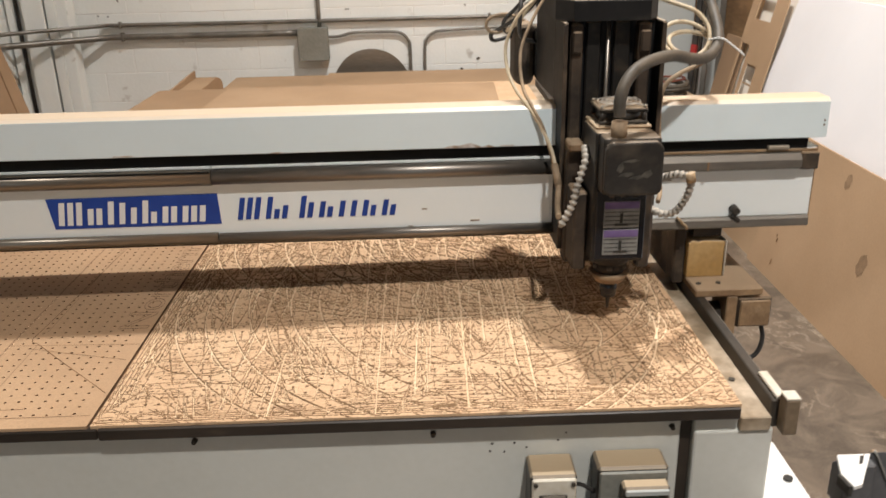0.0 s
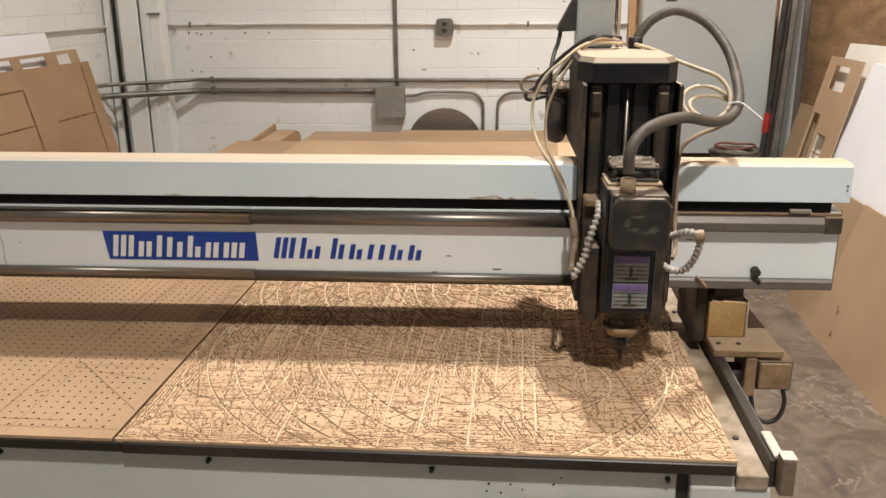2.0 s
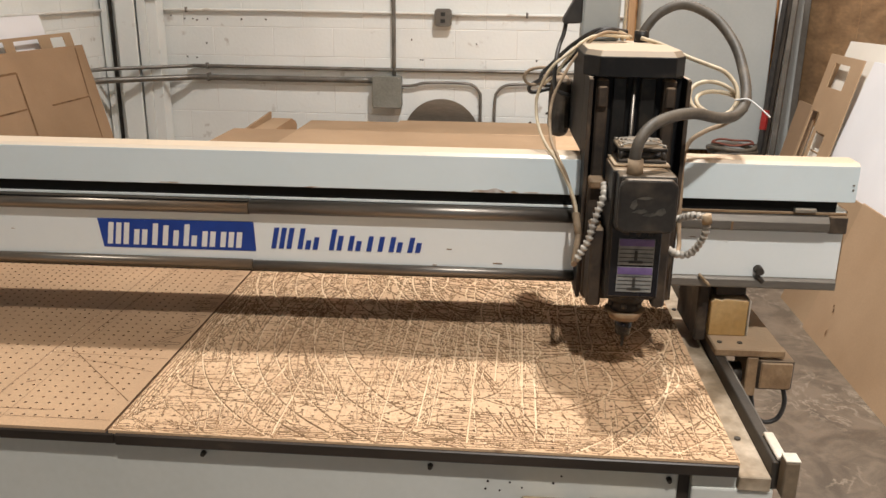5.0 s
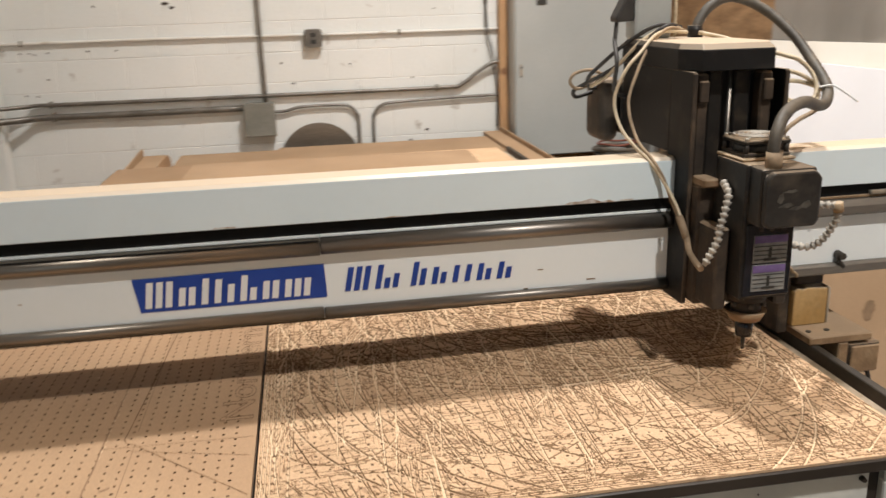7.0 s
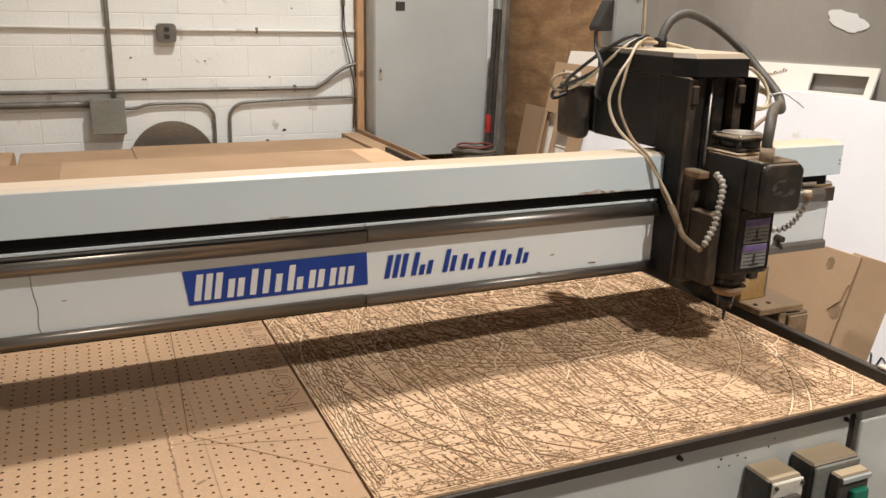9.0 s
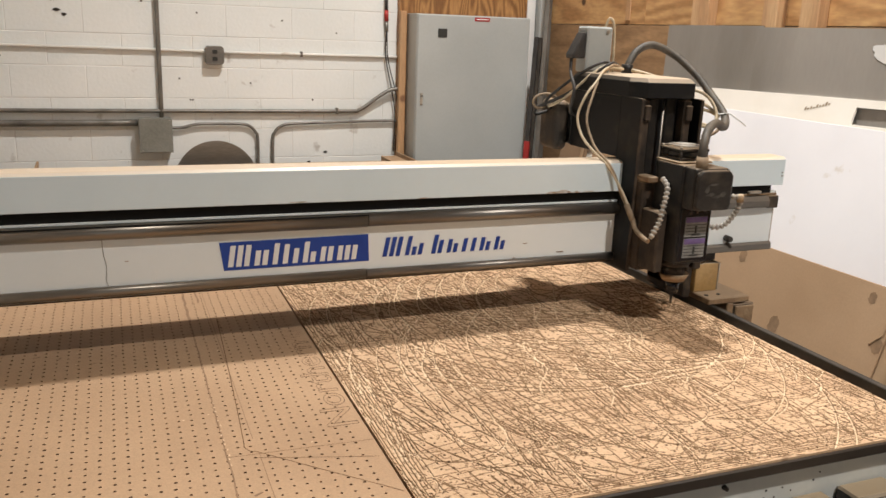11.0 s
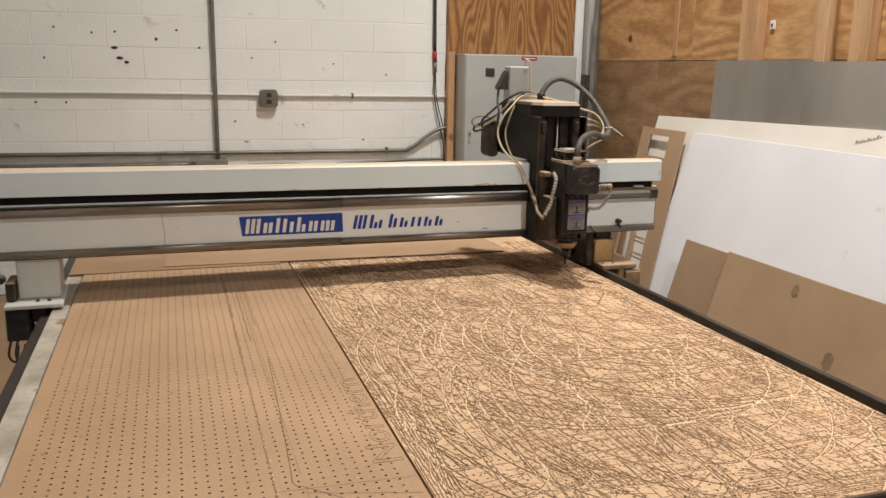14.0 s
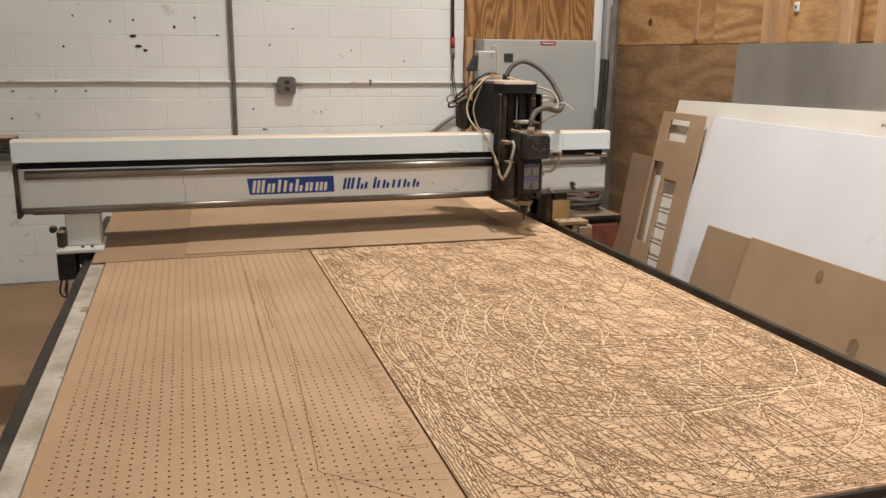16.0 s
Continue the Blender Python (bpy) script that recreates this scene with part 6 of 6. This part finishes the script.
    part("air_hose", tube([(0.42, 1.90, 1.402), (0.336, 1.860, 1.404), (0.275, 1.815, 1.366), (0.240, 1.800, 1.336), (0.217, 1.800, 1.288), (0.212, 1.790, 1.253), (0.218, 1.765, 1.214), (0.233, 1.728, 1.182), (0.256, 1.698, 1.152), (0.280, 1.682, 1.112), (0.296, 1.662, 1.073), (0.302, 1.640, 1.040)], 0.0037, 8), "hose", g, "cream air hose")
    part("air_hose", tube([(0.42, 1.91, 1.405), (0.36, 1.87, 1.412), (0.31, 1.85, 1.375), (0.272, 1.825, 1.32), (0.246, 1.80, 1.26), (0.244, 1.745, 1.195), (0.260, 1.699, 1.158), (0.279, 1.684, 1.12), (0.293, 1.672, 1.075), (0.301, 1.645, 1.038)], 0.0036, 8), "dirty_hose", g, "dirty tan air hose")
    part("hose_joint", rod((0.300, 1.650, 1.048), (0.305, 1.622, 1.008), 0.0085, 0.0075, 10), "dirty_hose", g, "brown hose joint")
    part("hose_tail", tube([(0.305, 1.622, 1.010), (0.300, 1.600, 0.990), (0.293, 1.560, 0.980), (0.289, 1.526, 0.975)], 0.0062, 8), "dirty_hose", g)
    part("air_hose", tube([(0.43, 1.92, 1.40), (0.38, 1.90, 1.416), (0.32, 1.90, 1.39), (0.285, 1.93, 1.345), (0.262, 1.97, 1.305), (0.24, 2.01, 1.28)], 0.004, 8), "hose", g, "cream air hose")
    part("cable_lead", tube([(0.42, 1.93, 1.412), (0.36, 1.88, 1.416), (0.31, 1.92, 1.37), (0.275, 1.96, 1.325), (0.225, 2.02, 1.285), (0.205, 2.03, 1.27), (0.215, 2.04, 1.255), (0.262, 2.05, 1.265)], 0.005, 8), "cable", g, "black cable loop")
    part("cable_lead", tube([(0.42, 1.94, 1.405), (0.36, 1.92, 1.418), (0.30, 1.95, 1.38), (0.26, 1.99, 1.335), (0.232, 2.01, 1.30), (0.245, 2.02, 1.275), (0.285, 2.03, 1.285)], 0.0045, 8), "cable", g)
    part("hose_loop", tube([(0.285, 2.02, 1.30), (0.245, 2.02, 1.318), (0.205, 2.02, 1.312), (0.192, 2.02, 1.292), (0.212, 2.02, 1.276), (0.262, 2.03, 1.288)], 0.004, 8), "dirty_hose", g)
    part("thin_hose", tube([(0.645, 1.700, 1.270), (0.60, 1.675, 1.245), (0.555, 1.662, 1.229), (0.524, 1.658, 1.205), (0.515, 1.655, 1.165), (0.515, 1.648, 1.11), (0.514, 1.630, 1.04), (0.512, 1.60, 1.0), (0.500, 1.57, 0.985)], 0.0050, 8), "dirty_hose", g, "tan hose beside the tower")

    # the spindle head, which is raised and lowered
    head = part("spindle_head", box(0.348, 0.452, 1.487, 1.605, 0.918, 1.180, 0.005, 2), "black", g, "black spindle motor body")
    part("slide_plate", box(0.3175, 0.5035, 1.606, 1.654, 0.872, 1.118, 0.004), "grime", head, "brown grimed slide plate")
    part("clamp_arm", box(0.320, 0.3475, 1.53, 1.605, 0.885, 1.05, 0.004), "grime", head)
    part("clamp_arm", box(0.4525, 0.478, 1.53, 1.605, 0.885, 1.05, 0.004), "grime", head)
    part("top_bracket", box(0.318, 0.350, 1.585, 1.640, 1.1185, 1.135, 0.003), "grime_tan", head)
    tb = part("terminal_box", box(0.354, 0.462, 1.446, 1.535, 1.070, 1.178, 0.006, 2), "charcoal", head, "charcoal terminal box")
    part("lid", prism([(0.362, 1.072), (0.454, 1.072), (0.462, 1.082), (0.462, 1.162), (0.450, 1.175), (0.366, 1.175), (0.354, 1.162), (0.354, 1.082)], "y", 1.429, 1.4455, 0.005), "charcoal", tb, "rounded dusty lid")
    for x, z, w, h in ((0.378, 1.112, 0.030, 0.007), (0.398, 1.106, 0.026, 0.006), (0.420, 1.110, 0.022, 0.012), (0.374, 1.122, 0.014, 0.016), (0.385, 1.138, 0.030, 0.005)):
        part("scuff", prism([(x, z), (x + w * 0.6, z - h * 0.3), (x + w, z + h * 0.3), (x + w * 0.8, z + h), (x + w * 0.3, z + h * 0.7)], "y", 1.4282, 1.4289), "scuffed", tb, "pale rubbed scuff")
    for x, z in ((0.363, 1.165), (0.453, 1.165)):
        part("lid_screw", rod((x, 1.446, z), (x, 1.440, z), 0.0045, sides=8), "zinc", tb)
    part("label_panel", box(0.3535, 0.4505, 1.4835, 1.4868, 0.925, 1.068, 0.002), "gloss_black", head)
    for z0, z1 in ((0.992, 1.046), (0.936, 0.988)):
        lab = part("rating_label", box(0.369, 0.438, 1.4815, 1.4833, z0, z1, 0), "label", head, "pale label with violet heading")
        part("violet_heading", box(0.370, 0.437, 1.4803, 1.4812, z1 - 0.015, z1 - 0.001, 0), "purple", head)
        for k in range(4):
            part("print_line", box(0.371, 0.436, 1.4806, 1.4813, z0 + 0.006 + 0.0085 * k, z0 + 0.0075 + 0.0085 * k, 0), "ink", head)
        part("print_block", box(0.400, 0.406, 1.4800, 1.4805, z0 + 0.010, z0 + 0.030, 0), "ink", head)
        part("print_block", box(0.390, 0.417, 1.4800, 1.4805, z0 + 0.004, z0 + 0.009, 0), "ink", head)
    for x in (0.378, 0.400, 0.424):
        part("warning_mark", box(x, x + 0.009, 1.4815, 1.4833, 1.053, 1.060, 0), "grime", head)
    fan = part("fan_frame", box(0.360, 0.454, 1.522, 1.610, 1.209, 1.217, 0.002), "black", head, "square cooling fan with a pale wire guard")
    part("fan_frame", box(0.360, 0.454, 1.522, 1.610, 1.186, 1.193, 0.002), "charcoal", head)
    part("fan_drum", rod((0.407, 1.566, 1.193), (0.407, 1.566, 1.209), 0.042, sides=24), "ink", head)
    for x in (0.366, 0.448):
        for y in (1.528, 1.604):
            part("fan_post", rod((x, y, 1.193), (x, y, 1.209), 0.005, sides=8), "charcoal", head)
            part("guard_screw", rod((x, y, 1.217), (x, y, 1.222), 0.004, sides=8), "zinc", head)
    part("fan_foot", box(0.352, 0.460, 1.512, 1.612, 1.1805, 1.1858, 0.002), "block_tan", head)
    for r in (0.009, 0.017, 0.025, 0.033, 0.041):
        part("guard_ring", tube([(0.407 + r * math.cos(k * 0.2618), 1.566 + r * math.sin(k * 0.2618), 1.223) for k in range(25)], 0.0015, 6, 1), "flex", head)
    for a in (0.785, 2.356):
        part("guard_spoke", rod((0.407 - 0.058 * math.cos(a), 1.566 - 0.058 * math.sin(a), 1.2212), (0.407 + 0.058 * math.cos(a), 1.566 + 0.058 * math.sin(a), 1.2212), 0.0015, sides=6), "flex", head)
    part("conduit_fitting", rod((0.384, 1.464, 1.176), (0.384, 1.464, 1.206), 0.0155, 0.0145, 16), "dirty_hose", head, "dusty conduit fitting")
    part("nose", rod((0.402, 1.548, 0.9175), (0.402, 1.548, 0.898), 0.042, 0.037, 24), "grime", head, "dark spindle nose")
    for k in range(6):
        a = k * math.pi / 3 + 0.3
        part("nose_bolt", rod((0.402 + 0.033 * math.cos(a), 1.548 + 0.033 * math.sin(a), 0.898), (0.402 + 0.033 * math.cos(a), 1.548 + 0.033 * math.sin(a), 0.887), 0.0055, sides=8), "dark_steel", head)
    part("collar", rod((0.402, 1.548, 0.8975), (0.402, 1.548, 0.876), 0.028, 0.030, 24), "grime", head)
    part("flange", rod((0.402, 1.548, 0.876), (0.402, 1.548, 0.856), 0.041, 0.030, 28), "grime_tan", head, "dusty tan flange")
    part("collet", rod((0.402, 1.548, 0.856), (0.402, 1.548, 0.820), 0.019, 0.016, 16), "gloss_black", head)
    part("bit", rod((0.402, 1.548, 0.818), (0.402, 1.548, 0.790), 0.0045, 0.003, 10), "dark_steel", head, "steel router bit")
    part("coolant_hose", beads([(0.343, 1.560, 1.134), (0.340, 1.535, 1.118), (0.330, 1.524, 1.090), (0.320, 1.520, 1.056), (0.314, 1.518, 1.030), (0.300, 1.520, 1.000), (0.288, 1.522, 0.976)], 0.0072, 0.0118), "flex", head, "jointed grey coolant hose")
    part("coolant_hose", beads([(0.478, 1.540, 1.008), (0.496, 1.516, 1.005), (0.513, 1.500, 1.015), (0.524, 1.486, 1.040), (0.530, 1.474, 1.070), (0.529, 1.470, 1.090)], 0.0070, 0.0115), "flex", head, "jointed grey coolant hose")
    part("hose_elbow", rod((0.530, 1.470, 1.084), (0.526, 1.470, 1.102), 0.0095, 0.0095, 10), "block_tan", head)
    part("coolant_hose", beads([(0.524, 1.472, 1.096), (0.508, 1.490, 1.094), (0.496, 1.512, 1.084), (0.486, 1.540, 1.070)], 0.0070, 0.0115), "flex", head, "jointed grey coolant hose")
    part("hose_fitting", rod((0.4525, 1.548, 1.010), (0.480, 1.540, 1.008), 0.008, 0.007, 10), "grime_tan", head)
    return g, head


# ---- put the place together ----
corner_column()
conduits()
wall_fittings()
electrical_corner()
partition()
leaning_sheets()
left_stack()
floor_sheet()
control_console()
carton()
router_table()
LEFT_BOARD = perforated("spoil_board", -1.328, -0.5645, 1.228, 4.49, "mdf", "tan fibreboard drilled with a grid of small holes", 3, 0.0029)
routed_board("spoil_board", -0.5585, 0.5735, 1.228, 4.49, "tan drilled fibreboard covered in old router cuts", 0.0029)
left_marks(LEFT_BOARD)
cardboard_on_table()
GANTRY, HEAD = gantry()


# ---- pieces of the walls ----
def block_mesh(name, length, height, along):
    b = box(0, length if along == "x" else 0.02, 0, 0.02 if along == "x" else length, 0, height, 0.0025, 1)
    me = bpy.data.meshes.new(name)
    b.to_mesh(me)
    b.free()
    me.materials.append(M["wall"])
    return me


def blocks():
    rnd = random.Random(2)
    full, half = block_mesh("block", BLOCK - 0.003, COURSE - 0.003, "x"), block_mesh("half_block", 0.21, COURSE - 0.003, "x")
    side = block_mesh("side_block", BLOCK - 0.003, COURSE - 0.003, "y")
    for k in range(-5, 6):
        z = GRID_Z + COURSE * k
        if z < -0.05:
            continue
        start = -2.016 if k % 2 == 0 else -2.016 + BLOCK / 2
        n = -2
        while start + n * BLOCK < 2.1:
            x = start + n * BLOCK
            n += 1
            if x < -2.78:
                continue
            b = new("block", full if x + BLOCK < 2.2 else half)
            b.parent = NORTH
            b.location = (x + 0.003, 6.0445 - 6.047 + rnd.uniform(-0.0008, 0.0008), z + 0.003)
        y = 6.02 - (BLOCK if k % 2 == 0 else BLOCK / 2)
        while y > 3.3:
            b = new("block", side)
            b.parent = WEST
            b.location = (-0.0175 + rnd.uniform(-0.0008, 0.0008), y, z + 0.003)
            y -= BLOCK


def plywood():
    for z0, z1, cuts in ((0.0, 1.571, (6.04, 5.12, 3.90, 2.68, 1.46, 0.24, -0.98)), (1.576, 2.79, (6.04, 4.75, 3.53, 2.31, 1.09, -0.13)), (2.795, 4.01, (6.04, 5.12, 3.90, 2.68, 1.46, 0.24))):
        for a, b in zip(cuts, cuts[1:]):
            ob = part("plywood_sheet", box(2.150, 2.1675, b + 0.002, a - 0.002, z0, z1, 0.001), "ply_old" if z0 < 0.1 else "ply", EAST)


def wall_marks():
    """Old anchor holes and chips in the block wall."""
    rnd = random.Random(8)
    bm = bmesh.new()

    def chip(x, z, r, wide=1.0):
        n = 9
        bm.faces.new([bm.verts.new((x + r * wide * math.cos(6.283 * k / n) * rnd.uniform(0.7, 1.2), 6.0405, z + r * math.sin(6.283 * k / n) * rnd.uniform(0.7, 1.2))) for k in range(n)])

    for x, z in ((-1.66, 1.72), (-1.44, 1.69), (-1.73, 1.53), (-1.76, 1.31), (-1.64, 1.31), (-1.62, 1.25), (-1.80, 1.25), (-2.13, 1.24), (-2.07, 1.08), (-1.30, 1.70), (-0.92, 1.72), (-0.78, 1.61)):
        chip(x, z, 0.0075)
    for x, z in ((-0.565, 1.124), (-0.50, 0.985), (-0.485, 0.985), (-0.44, 1.55), (-0.28, 1.66), (0.12, 1.52), (0.50, 1.45), (-0.10, 1.10), (0.33, 0.99), (-2.32, 1.27), (-2.22, 1.25), (-2.16, 1.25), (-2.05, 1.25), (-2.22, 0.98), (-2.15, 0.975)):
        chip(x, z, 0.0065)
    for x, z, w in ((-1.28, 1.535, 2.2), (-1.24, 1.51, 1.6), (-1.31, 1.60, 2.0), (-1.05, 1.66, 1.0), (0.42, 0.62, 1.5), (0.30, 0.55, 1.2)):
        chip(x, z, 0.010, w)
    marks = part("wall_chip", bm, "edge", NORTH, "dark anchor holes and chips")
    marks["kind"] = "stuff"


blocks()
plywood()
wall_marks()


def motions():
    base = BASE[GANTRY.name]
    travel = [(0.0, 0.0), (9.60, 0.0), (9.75, 0.010), (9.90, 0.037), (10.05, 0.078), (10.5, 0.220), (11.0, 0.377), (11.5, 0.533), (12.0, 0.689), (12.5, 0.842), (13.0, 1.003), (13.5, 1.160), (14.0, 1.314), (14.5, 1.471), (15.0, 1.627), (15.5, 1.780), (16.0, 1.941)]
    walk(GANTRY, [(t, pose(base.x - 0.002, base.y + d, base.z + 0.001, 0, 0.33, 1.34)) for t, d in travel])
    lift = [(0.0, -0.028), (0.5, -0.028), (0.75, -0.040), (1.0, -0.052), (1.2, -0.058), (1.55, -0.058), (1.75, -0.046), (2.0, -0.029), (2.25, -0.011), (2.45, 0.0), (16.0, 0.0)]
    walk(HEAD, [(t, pose(0, 0, d)) for t, d in lift])


motions()
